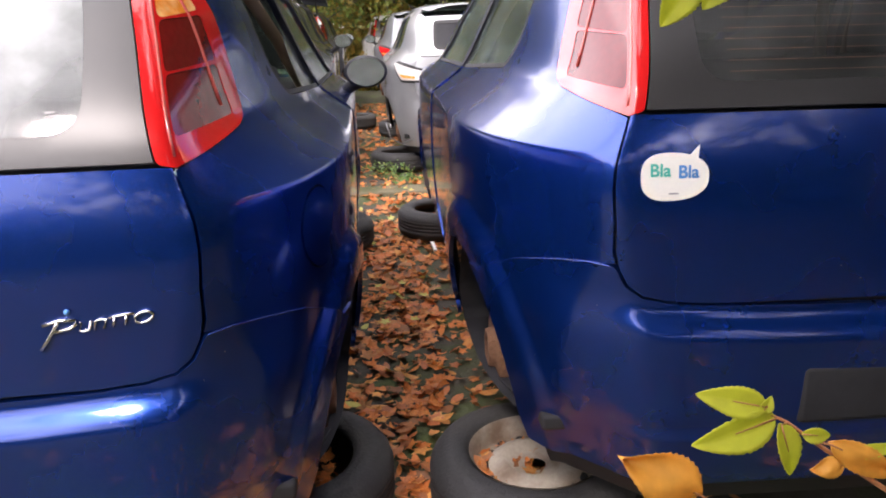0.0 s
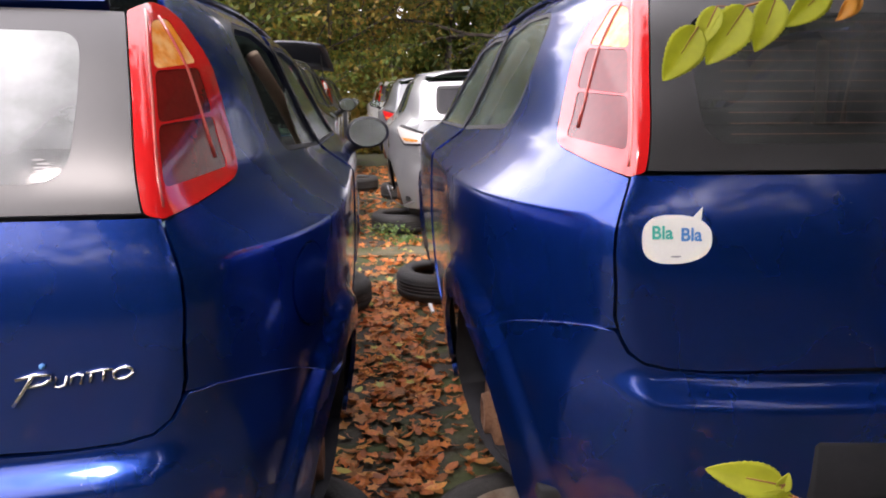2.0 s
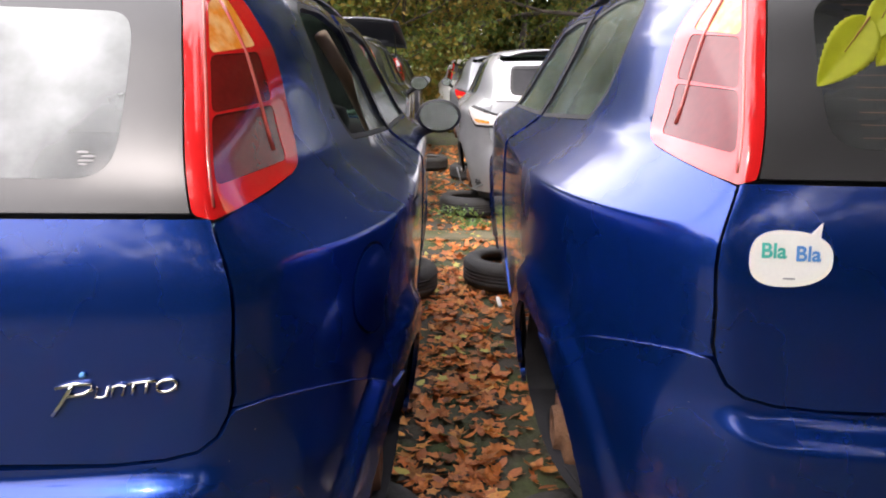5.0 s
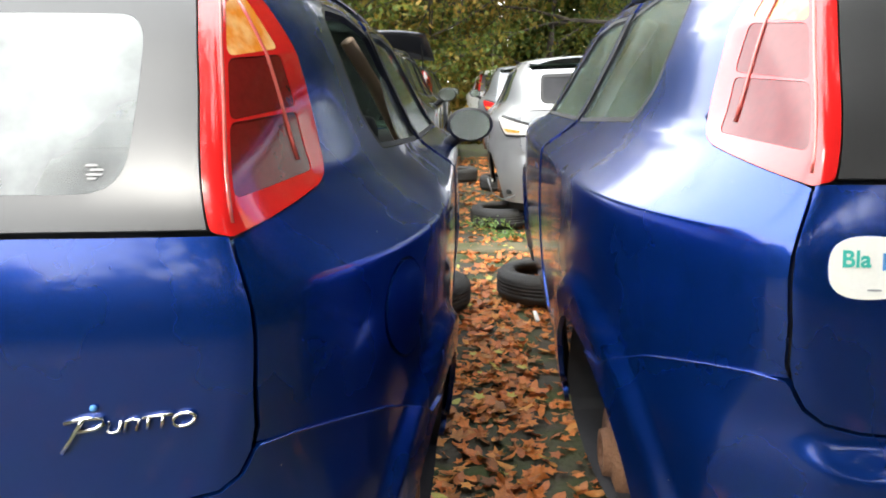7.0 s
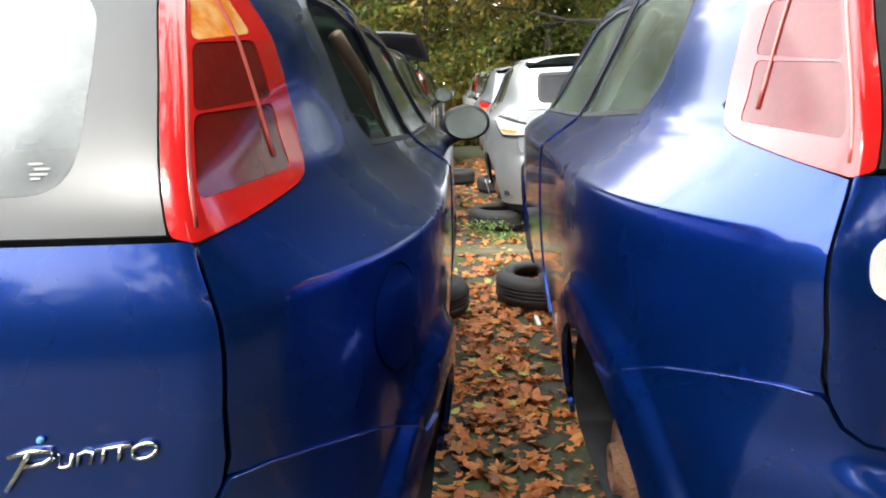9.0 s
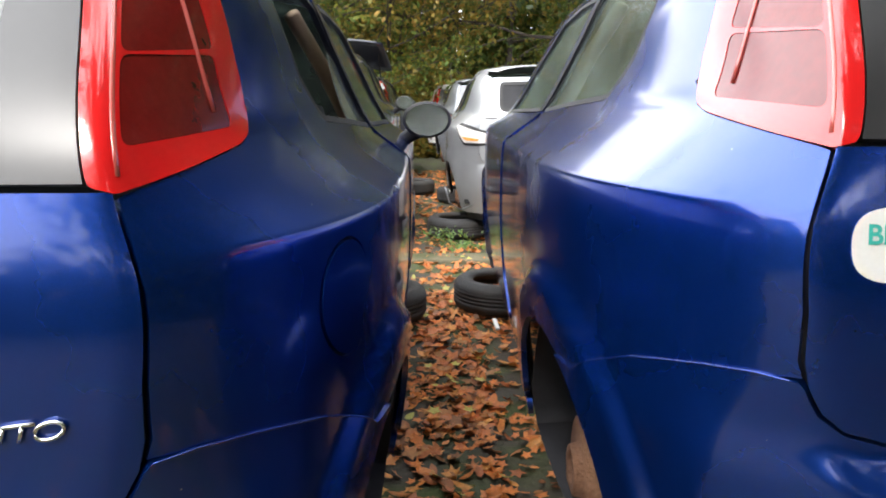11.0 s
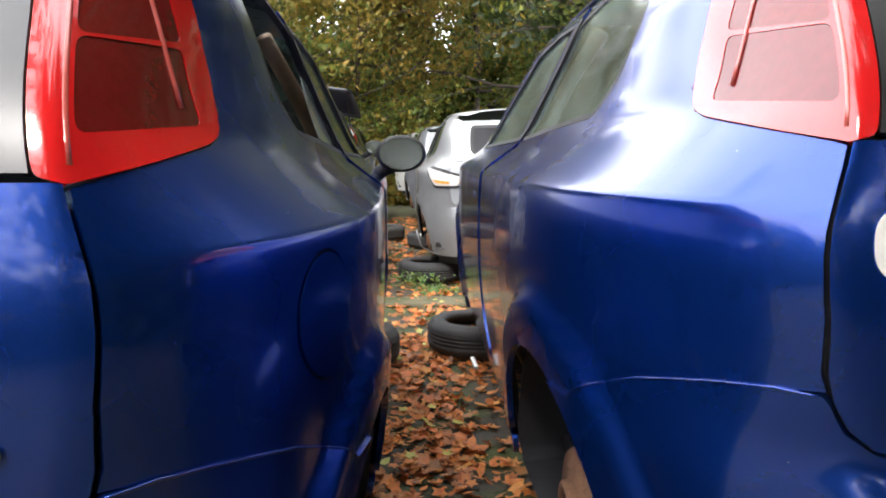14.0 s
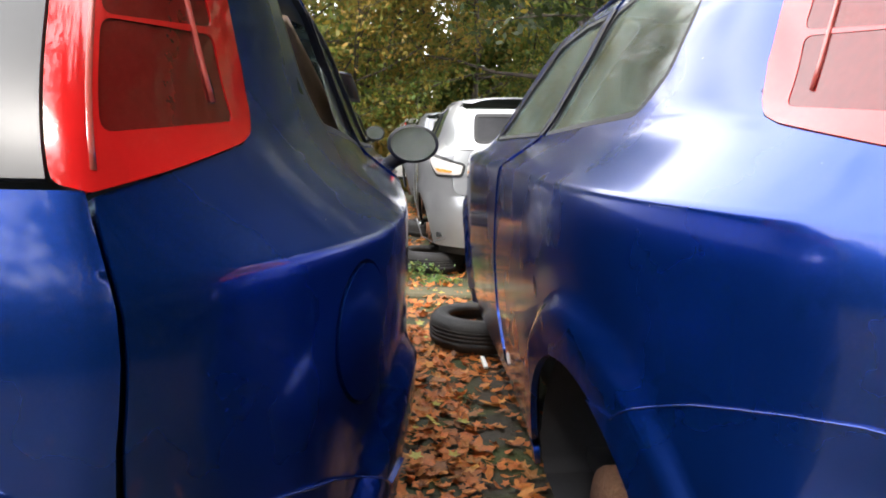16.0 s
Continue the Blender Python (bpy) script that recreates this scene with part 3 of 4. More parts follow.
                # paler bead along the inner edge: the sky's reflection put into its colour
                v, f = tube(skin_signed([((cz(z) - 0.014) * m, z) for z in np.linspace(1.17, 1.505, 16)], 0.0005), [0.004] * 16, 8)
                raw_part("lens_edge", v, f, RED_PALE, red_lens)
        else:
            panel("pillar_trim", lens_out, paint, car, step=fine, gap=0.0, lift=0.001, mirror=m)
            low_lamp = rounded(rx((0.52, 0.955), (0.50, 1.03)) + ry((0.2, 1.075), (0.36, 1.09), (0.30, 1.02), (0.22, 0.95)), 0.02, 4)
            panel("lamp_surround", shrink(low_lamp, -0.022), BLACK, car, "black lamp surround", step=0.03, gap=0.0, lift=0.006, mirror=m)
            panel("tail_lamp", low_lamp, lens, car, "wedge-shaped tail lamp", step=0.03, gap=0.0, lift=0.012, mirror=m)
            panel("indicator_field", [(0.66 + (q[0] - 0.66) * 0.5, 0.985 + (q[1] - 1.02) * 0.22) for q in low_lamp], AMBER, car, step=0.03, gap=0.0, lift=0.018, mirror=m)
        panel("pillar_trim", ry((1.568, 1.182), (1.612, 1.178), (1.325, 1.505), (1.300, 1.50)), SEAL, car, "black window pillar trim", step=0.05, lift=0.005, gap=0.0, depth=0.006, mirror=m)
        # door
        d_top = ry((1.31, 1.535), (1.62, 1.545), (1.95, 1.53), (2.25, 1.42), (2.62, 1.24), (2.74, 1.16))
        d_out = [(s + 0.004, z) for s, z in front[2:]] + d_top + ry((2.80, 1.0), (2.82, 0.75), (2.78, 0.48), (1.65, 0.47))
        dwin = rounded(ry((1.645, 1.178), (2.60, 1.165), (2.52, 1.23), (2.2, 1.385), (1.93, 1.49), (1.62, 1.51), (1.37, 1.50), (1.46, 1.38)), 0.02, 3)
        door = panel("door", d_out, paint, car, holes=[dwin], step=step * 1.4, gap=0.004, lift=0.004, mirror=m)
        g = panel("door_window", dwin, GLASS_GREEN, door, "green door pane", step=step * 2, lift=-0.006, depth=0.004, gap=-0.003, mirror=m)
        g.visible_shadow = False
        seal2 = shrink(dwin, 0.012)
        panel("door_seal", dwin, SEAL, door, holes=[seal2], step=step * 2, lift=0.004, depth=0.01, gap=0.0, mirror=m)
        bm = bmesh.new()
        bmesh.ops.create_uvsphere(bm, u_segments=20, v_segments=10, radius=1)
        bmesh.ops.scale(bm, vec=(0.014, 0.10, 0.02), verts=bm.verts)
        bmesh.ops.translate(bm, vec=(0.845 * sg, 1.84, 1.0), verts=bm.verts)
        part("door_handle", bm, paint, door)
        # flat black oval painting the shade of the hollow behind the handle
        bm = bmesh.new()
        bmesh.ops.create_uvsphere(bm, u_segments=20, v_segments=10, radius=1)
        bmesh.ops.scale(bm, vec=(0.006, 0.08, 0.045), verts=bm.verts)
        bmesh.ops.translate(bm, vec=(0.838 * sg, 1.84, 1.0), verts=bm.verts)
        part("handle_recess", bm, SEAL, door)
        # front wing, sill
        wing = ry((2.82, 1.15), (3.2, 1.12), (3.6, 1.05), (3.85, 0.97)) + [(5.09, 0.93), (5.09, 0.42)] + ry((3.62, 0.41)) + arch_line(ARCH_R, 0, 180, 18, WHEEL_Y + BASE) + ry((2.80, 0.46), (2.84, 0.75))
        panel("front_wing", wing, paint, car, step=step * 2, mirror=m)
        sill = ry((0.99, 0.455), (1.3, 0.462), (1.64, 0.466), (2.79, 0.47), (2.80, 0.41), (1.0, 0.405))
        panel("sill", sill, paint, car, step=step * 1.5, lift=-0.004, mirror=m)
        # mirror on the door
        if sg in mirrors:
            bm = bmesh.new()
            bmesh.ops.create_uvsphere(bm, u_segments=28, v_segments=16, radius=1)
            for v in bm.verts:
                if v.co.y < 0:
                    v.co.y *= 0.25
            bmesh.ops.scale(bm, vec=(0.098, 0.085, 0.072), verts=bm.verts)
            bmesh.ops.translate(bm, vec=(0.910 * sg, 2.31, 1.185), verts=bm.verts)
            mir = part("door_mirror", bm, BLACK, car, "black door mirror")
            v, f = tube([(0.80 * sg, 2.36, 1.09), (0.84 * sg, 2.35, 1.12), (0.90 * sg, 2.33, 1.15)], [0.03, 0.028, 0.03], 10)
            raw_part("mirror_foot", v, f, BLACK, mir)
            v, f = lathe([(0.0001, 0), (0.6, 0.0), (1.0, 0.0)], 32)
            v = [(0.910 * sg + a * 0.084, 2.284 + h * 0.05 + 0.006 * b, 1.185 + b * 0.062) for a, b, h in v]
            raw_part("mirror_glass", v, f, MIRROR, mir, "silvered mirror glass")
        # brake drums where the wheels were
        for wy in (WHEEL_Y, WHEEL_Y + BASE):
            v, f = lathe([(0.0001, 0.0), (0.03, 0.0), (0.032, 0.03), (0.055, 0.03), (0.06, 0.012), (0.115, 0.010), (0.12, 0.0), (0.122, -0.06), (0.06, -0.07), (0.0001, -0.07)], 36, "X")
            ob = raw_part("brake_drum", [((0.74 + h) * sg, wy + b, 0.44 + c) for h, b, c in v], f if sg > 0 else [q[::-1] for q in f], RUST, car, "rusty brake drum")
            v, f = lathe([(0.335, 0.0), (0.345, -0.10), (0.34, -0.28), (0.25, -0.29), (0.0001, -0.29)], 40, "X")
            v = [(h, wy + b, max(0.40, WHEEL_Z + c)) for h, b, c in v]
            v = [(min(0.815 + h, (float(skin([s_at_y(b, c)], [c])[0, 0]) - 0.02 if detail else 0.74) + h) * sg, b, c) for h, b, c in v]
            raw_part("wheel_arch_liner", v, f, INNER, car, "black wheel arch liner")
        if flap == sg:
            fl = panel("fuel_flap", flap_ol, paint, car, step=step * 0.7, lift=0.002, gap=0.004, depth=0.008, mirror=m)
            # black disc under the flap, painted shade for its gap
            panel("fuel_flap_gap", flap_ol, SEAL, fl, step=0.03, lift=-0.008, gap=-0.004, depth=0.004, mirror=m)
    # roof, windscreen, bonnet
    def loft(name, y0, y1, zf, wf, material, crown, label="", ny=16, nx=16, th=0.01):
        verts, faces = [], []
        for i in range(ny + 1):
            y = y0 + (y1 - y0) * i / ny
            for j in range(nx + 1):
                t = 2 * j / nx - 1
                verts.append((t * wf(y), y + 0.0 * t, zf(y) + crown * (1 - t * t) - 0.02 * t ** 6))
        for i in range(ny):
            for j in range(nx):
                a = i * (nx + 1) + j
                faces.append((a, a + 1, a + nx + 2, a + nx + 1))
        ob = raw_part(name, verts, faces, material, car, label)
        md = ob.modifiers.new("thick", "SOLIDIFY")
        md.thickness, md.offset = th, -1
        return ob
    loft("roof", 0.36, 2.02, lambda y: float(pchip([0.36, 0.6, 1.2, 1.7, 2.02], [1.575, 1.592, 1.605, 1.598, 1.57], y)), lambda y: float(pchip([0.36, 0.55, 0.9, 2.02], [0.42, 0.50, 0.545, 0.55], y)), paint, 0.035)
    loft("windscreen", 2.03, 2.86, lambda y: float(np.interp(y, [2.03, 2.86], [1.565, 1.13])), lambda y: float(np.interp(y, [2.03, 2.86], [0.55, 0.72])), GLASS_GREEN, 0.035, "windscreen", th=0.005).visible_shadow = False
    loft("bonnet", 2.88, 3.88, lambda y: float(pchip([2.88, 3.3, 3.7, 3.88], [1.12, 1.07, 0.985, 0.90], y)), lambda y: float(pchip([2.88, 3.5, 3.88], [0.78, 0.75, 0.60], y)), paint, 0.05)
    # dark sheet painting the shade behind the gaps; floor, seats, inner pillars
    shade_outline = [(s, 0.43) for s in np.linspace(0, 0.9, 6)] + arch_line(0.36, 184, -4, 14)[0:] + [(2.4, 0.43), (3.1, 0.43)] + arch_line(0.36, 184, -4, 14, WHEEL_Y + BASE) + [(4.9, 0.43), (4.9, 0.92), (3.9, 1.08), (3.1, 1.13), (1.0, 1.14), (0.62, 1.13), (0.0, 1.13)]
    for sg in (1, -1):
        panel("inner_shell", shade_outline, INNER, car, step=0.06, lift=-0.022, gap=0, depth=0.004, mirror=sg)
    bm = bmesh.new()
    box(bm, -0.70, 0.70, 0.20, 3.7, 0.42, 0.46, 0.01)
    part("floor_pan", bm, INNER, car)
    bm = bmesh.new()
    box(bm, -0.62, 0.62, 0.75, 0.90, 0.7, 1.22, 0.05)
    rs = part("rear_seat", bm, SEAT, car, "dark rear seat back")
    for x in (-0.33, 0.33):
        bm = bmesh.new()
        box(bm, x - 0.24, x + 0.24, 1.75, 1.92, 0.6, 1.25, 0.06)
        part("front_seat", bm, SEAT, car)
        bm = bmesh.new()
        box(bm, x - 0.12, x + 0.12, 1.72, 1.82, 1.28, 1.45, 0.04)
        part("headrest", bm, SEAT, car)
        sgx = 1 if x > 0 else -1
        v, f = tube([(0.70 * sgx, 1.62, 1.12), (0.61 * sgx, 1.48, 1.34), (0.54 * sgx, 1.38, 1.48)], [0.022, 0.022, 0.022], 8)
        raw_part("inner_pillar", v, f, CREAM, car, "beige inner pillar cover")
    bm = bmesh.new()
    box(bm, -0.68, 0.68, 2.45, 2.75, 0.9, 1.15, 0.06)
    part("dashboard", bm, SEAT, car)
    return car


left_car = hatchback(pose(-0.890, 1.194, -0.048, 0, 0, 1.5), "blue metallic three-door hatchback on tyres, wheels off, broken side window", rear_glass=GLASS_MILKY, flap=1, broken=1, group="scrapped cars in rows")
right_car = hatchback(pose(1.054, 1.337, -0.003, 0, 0, -0.6), "blue metallic three-door hatchback with white sticker, wheels off", mirrors=(), group="scrapped cars in rows")
dark_car = hatchback(pose(-1.2, 6.0, 0.02, 0, 0, 1.5), "black hatchback with tall tail lamps, parked nose to tail", paint=NAVY, step=0.06, detail=False, group="scrapped cars in rows")
# INNER as rear glass: the dim cabin's shade painted on an opaque sheet
silver_car = hatchback(pose(0.93, 6.75, -0.08), "silver hatchback with clear tail lamps, shade-dark sheet in its rear opening, wheels off", paint=SILVER, rear_glass=INNER, step=0.06, detail=False, lamp="low", mirrors=(1,), group="scrapped cars in rows")


def another(car, m, label, paint):
    """One more car of the kind, in its own paint."""
    made = tagged(copy_thing(car, m), label)
    done = {}
    for o in made.children_recursive:
        if o.data.materials[0] == NAVY:
            if o.data not in done:
                done[o.data] = o.data.copy()
                done[o.data].materials[0] = paint
            o.data = done[o.data]
    return made


# here too an opaque dark sheet paints the shade behind the rear window
grey_car = hatchback(pose(0.80, 11.7, -0.03), "grey hatchback with red tail lamps and a shade-dark sheet as rear window", paint=GREY, rear_glass=INNER, step=0.08, detail=False, lamp="low", lens=RED, group="scrapped cars in rows")
white_car = another(dark_car, pose(0.5, 16.8, 0), "white hatchback far down the row", WHITE)
wreck = another(dark_car, pose(-1.35, 11.2, 0, 0, 0, 1.0), "black stripped hatchback with its tailgate standing open", NAVY)
bm = bmesh.new()
bmesh.ops.create_grid(bm, x_segments=12, y_segments=8, size=1)
for v in bm.verts:
    x, y = v.co.x, v.co.y
    v.co = (0.62 * x * (1 - 0.08 * y), 0.15 - 0.38 * y, 1.93 + 0.16 * y - 0.05 * x * x - 0.03 * y * y)
bmesh.ops.solidify(bm, geom=bm.faces[:], thickness=0.035)
hatch = part("open_tailgate", bm, NAVY, wreck, "raised black tailgate")
for x in (-0.5, 0.5):
    v, f = tube([(x, 0.55, 1.52), (x, 0.3, 1.72), (x, 0.1, 1.90)], [0.012, 0.012, 0.009], 8)
    raw_part("gas_strut", v, f, BLACK, hatch)


# ---- ground ----
def ground():
    k, verts, faces = 90, [], []
    for i in range(k + 1):
        for j in range(k + 1):
            u, v = 2 * i / k - 1, 2 * j / k - 1
            x, y = 6 * u + 394 * u ** 7, 5 + 9 * v + 391 * v ** 7
            z = 0.012 * noise.noise((x * 2.5, y * 2.5, 0)) + 0.01 * noise.noise((x * 0.7, y * 0.7, 3)) - 0.012
            verts.append((x, y, z))
    for i in range(k):
        for j in range(k):
            a = i * (k + 1) + j
            faces.append((a, a + k + 1, a + k + 2, a + 1))
    return tagged(raw_part("ground", verts, faces, GROUND), "bare earth with moss under fallen leaves", "ground", kind="structure")


ground()


# ---- tyres lying flat ----
def tyre(where, label, rim=False, r=0.30, h=0.185):
    t = empty("tyre", where, label, "tyre", "loose tyres")
    prof = [(r * 0.62, 0.012), (r * 0.66, 0.0), (r * 0.80, 0.0), (r * 0.93, 0.012), (r * 0.985, 0.035), (r, 0.05)]
    for i in range(4):
        z = 0.05 + (h - 0.10) * i / 4
        w = (h - 0.10) / 4
        prof += [(r, z + w * 0.15), (r, z + w * 0.75), (r - 0.006, z + w * 0.8), (r - 0.006, z + w * 0.95)]
    prof += [(r, h - 0.05), (r * 0.985, h - 0.035), (r * 0.93, h - 0.012), (r * 0.90, h - 0.009), (r * 0.89, h - 0.004), (r * 0.80, h), (r * 0.70, h - 0.002), (r * 0.66, h - 0.008), (r * 0.62, h - 0.018), (r * 0.64, h - 0.04), (r * 0.86, h * 0.6), (r * 0.86, h * 0.4), (r * 0.64, 0.04), (r * 0.62, 0.012)]
    for nm, cut in (("sidewall", prof[:6]), ("tread", prof[5:23]), ("sidewall", prof[22:])):
        v, f = lathe(cut, 64)
        raw_part(nm, v, f, RUBBER, t)
    if rim:
        v, f = lathe([(r * 0.63, h - 0.01), (r * 0.60, h - 0.02), (r * 0.58, h - 0.07), (r * 0.50, h - 0.075), (r * 0.42, h - 0.05), (r * 0.30, h - 0.035), (r * 0.2, h - 0.06), (r * 0.1, h - 0.06)], 48)
        disc = raw_part("steel_rim", v, f, STEEL, t, "cream steel rim with round holes")
        # the rim is not pierced: black discs paint the shade in its holes
        for i in range(14):
            a = 2 * math.pi * i / 14
            v, f = lathe([(0.0001, 0.002), (0.014, 0.002), (0.016, -0.004)], 14)
            raw_part("rim_hole", [(x + r * 0.46 * math.cos(a), y + r * 0.46 * math.sin(a), z + h - 0.060) for x, y, z in v], f, SEAL, disc)
    return t


tyre(pose(0.41, 1.86, 0.0, 0, 0, 20), "black tyre on a cream steel rim, lying flat", rim=True)
tyre(pose(-0.29, 1.92, 0.0, 0, 0, 70), "black tyre lying flat, filled with leaves")
tyre(pose(-0.36, 4.62, 0.0, 0, 0, 40), "black tyre lying flat under the car")
tyre(pose(0.40, 4.85, 0.0, 0, 0, 10), "black tyre lying flat under the car")
tyre(pose(0.20, 7.30, 0.0, 0, 0, 55), "black tyre lying flat on leaves")
tyre(pose(0.28, 9.7, 0.0, 0, 0, 5), "black tyre lying flat on leaves")
tyre(pose(-0.35, 10.6, 0.0, 0, 0, 5), "black tyre lying flat on leaves")


for cx, cy, h in ((-0.95, 2.2, 0.182), (-1.04, 4.4, 0.182), (1.04, 2.6, 0.208), (1.04, 4.5, 0.208), (-1.22, 7.0, 0.218), (-1.27, 9.2, 0.218), (0.93, 8.2, 0.168), (0.93, 9.9, 0.168), (0.75, 13.0, 0.193), (0.75, 14.6, 0.193), (-1.35, 12.3, 0.208), (-1.38, 14.4, 0.208), (0.5, 18.0, 0.208), (0.5, 19.5, 0.208)):
    for k in (0, 1):
        tyre(pose(cx, cy, k * h, 0, 0, 33 * k), "black tyre stacked under a scrapped car", h=h)


# ---- leaves on the ground ----
def leaf_shape(kind):
    if kind == "maple":
        pts = []
        for i in range(15):
            a = math.pi * 2 * i / 15
            rr = 1.0 if i % 3 == 0 else (0.55 if i % 3 == 1 else 0.6)
            pts.append((rr * math.cos(a), rr * math.sin(a)))
        return pts
    return [(1, 0), (0.6, 0.35), (0.1, 0.5), (-0.5, 0.38), (-1, 0), (-0.5, -0.38), (0.1, -0.5), (0.6, -0.35)]


def scatter(name, count, area, material, label, sizes=(0.016, 0.036), seed=1, lift=0.006, dense=None):
    rnd = random.Random(seed)
    verts, faces, made = [], [], 0
    shapes = [leaf_shape("maple"), leaf_shape("oval")]
    while made < count:
        x, y = rnd.uniform(area[0], area[1]), rnd.uniform(area[2], area[3])
        if dense and rnd.random() > dense(x, y):
            continue
        made += 1
        sh, r = shapes[rnd.random() < 0.35], rnd.uniform(*sizes)
        rot = Euler((rnd.gauss(0, 0.28), rnd.gauss(0, 0.28), rnd.uniform(0, 6.3))).to_matrix()
        cup, b = rnd.uniform(-0.2, 0.5), len(verts)
        z = 0.012 * noise.noise((x * 2.5, y * 2.5, 0)) + 0.01 * noise.noise((x * 0.7, y * 0.7, 3)) - 0.012 + lift + rnd.uniform(0, 0.018)
        verts.append(tuple(Vector((x, y, z))))
        for px, py in sh:
            p = rot @ Vector((px * r, py * r, cup * r * (px * px + py * py) * rnd.uniform(0.5, 1)))
            verts.append((x + p.x, y + p.y, z + p.z))
        k = len(sh)
        faces += [(b, b + 1 + i, b + 1 + (i + 1) % k) for i in range(k)]
    return tagged(raw_part(name, verts, faces, material, smooth=False), label, "leaves", kind="stuff")


alley = lambda x, y: (0.35 + 0.65 * math.exp(-((x - 0.06) / 0.16) ** 2)) * (0.5 + 0.5 * (noise.noise((x * 5, y * 5, 7)) > -0.15))
scatter("fallen_leaves", 2100, (-0.45, 0.55, 1.2, 5.2), FALLEN, "orange-brown fallen maple leaves", seed=2, dense=alley, sizes=(0.018, 0.042))
scatter("fallen_leaves", 3200, (-1.2, 1.4, 5.2, 14), FALLEN, "orange-brown fallen leaves in drifts", seed=3, sizes=(0.02, 0.05))
scatter("fallen_leaves", 2600, (-4.0, 4.5, -4.0, 6.5), FALLEN, "brown fallen leaves strewn over the yard", seed=9, sizes=(0.02, 0.045))
scatter("yellow_leaves", 60, (-0.3, 0.4, 1.4, 6.5), YELLOWED, "pale yellow fallen leaves", seed=4, lift=0.02)


# ---- trees ----
def tree(where, label, height, spread, leaves, material, seed, leaf=0.05, trunk=0.16, low=0.25, droop=0.0):
    rnd = random.Random(seed)
    t = empty("tree", where, label, "tree", "trees round the yard")
    tips, V, F = [], [], []

    def limb(p, d, length, r, depth):
        pts, rad, q = [p], [r], p.copy()
        for i in range(5):
            d = (d + Vector((rnd.gauss(0, 0.16), rnd.gauss(0, 0.16), rnd.gauss(0.03, 0.10) - droop * 0.06))).normalized()
            q = q + d * length / 5
            pts.append(q.copy())
            rad.append(r * (1 - 0.14 * (i + 1)))
            if depth and i >= 1:
                for _ in range(rnd.choice((1, 2))):
                    dd = (d + Vector((rnd.gauss(0, 0.8), rnd.gauss(0, 0.8), rnd.gauss(0.1, 0.4)))).normalized()
                    limb(q.copy(), dd, length * rnd.uniform(0.5, 0.75), r * 0.5, depth - 1)
            if depth <= 1:
                tips.append((q.copy(), length))
        v, f = tube(pts, rad, 6 if depth < 2 else 8)
        b = len(V)
        V.extend(v)
        F.extend([tuple(b + i for i in g) for g in f])

    base = Vector((0, 0, -0.05))
    top = Vector((rnd.gauss(0, 0.2), rnd.gauss(0, 0.2), height * 0.8))
    tp = [base + (top - base) * i / 8 + Vector((rnd.gauss(0, 0.05), rnd.gauss(0, 0.05), 0)) for i in range(9)]
    v, f = tube(tp, [trunk * (1.25 if i == 0 else 1 - 0.1 * i) for i in range(9)], 12)
    raw_part("trunk", v, f, BARK, t)
    for i in range(14):
        h = low + (0.95 - low) * i / 13
        a = rnd.uniform(0, 6.3)
        p = base + (top - base) * h
        limb(p, Vector((math.cos(a), math.sin(a), 0.25 + 0.4 * h)).normalized(), spread * (1.1 - 0.6 * h) * rnd.uniform(0.7, 1.1), trunk * 0.45 * (1.1 - 0.8 * h), 2)
    raw_part("branchwork", V, F, BARK, t)
    rng = np.random.default_rng(seed)
    tp3 = np.array([tuple(c) for c, _ in tips])
    ln = np.clip(np.array([q for _, q in tips]), 0.6, 1.6)
    pick = rng.integers(0, len(tips), leaves)
    p = tp3[pick] + rng.normal(0, 1, (leaves, 3)) * np.array([0.17, 0.17, 0.14]) * ln[pick, None]
    leaf_cloud("crown", p[p[:, 2] > 0.1], leaf, material, t, rng)
    return t


def leaf_cloud(name, p, size, material, parent, rng):
    """Small kite-shaped leaves at the points p, turned every way."""
    k = len(p)
    a = rng.normal(0, 1, (k, 3))
    a /= np.linalg.norm(a, axis=1, keepdims=True)
    b = np.cross(a, rng.normal(0, 1, (k, 3)))
    b /= np.linalg.norm(b, axis=1, keepdims=True)
    r = size * rng.uniform(0.6, 1.3, (k, 1))
    v = np.stack([p + a * r, p + b * r * 0.5 + a * r * 0.1, p - a * r, p - b * r * 0.5 + a * r * 0.1], 1).reshape(-1, 3)
    me = bpy.data.meshes.new(name)
    me.from_pydata(v.tolist(), [], np.arange(4 * k).reshape(-1, 4).tolist())
    me.materials.append(material)
    ob = new(name, me)
    ob.parent = parent
    return ob


def thicket(name, x0, x1, y0, y1, height, count, size, material, label, seed):
    """A hedge of leaves: shoots in an uneven row, denser in clumps, with a ragged top."""
    rng = np.random.default_rng(seed)
    p = np.stack([rng.uniform(x0, x1, count * 2), rng.uniform(y0, y1, count * 2), rng.uniform(0, 1, count * 2)], -1)
    top = np.array([height * (0.65 + 0.5 * noise.noise((q[0] * 0.6, q[1] * 0.6, seed)) + 0.2 * noise.noise((q[0] * 2.2, q[1] * 2.2, seed))) for q in p])
    p[:, 2] *= top
    ok = np.array([noise.noise((q[0] * 2.5, q[1] * 2.5, q[2] * 2.5)) > -0.12 for q in p])
    return tagged(leaf_cloud(name, p[ok][:count], size, material, None, rng), label, "hedge", kind="stuff")


tree(pose(3.4, 15.0, 0), "maple with green and yellow autumn leaves", 12.0, 5.6, 110000, FOLIAGE, 11, 0.058, trunk=0.12, droop=0.6, low=0.18)
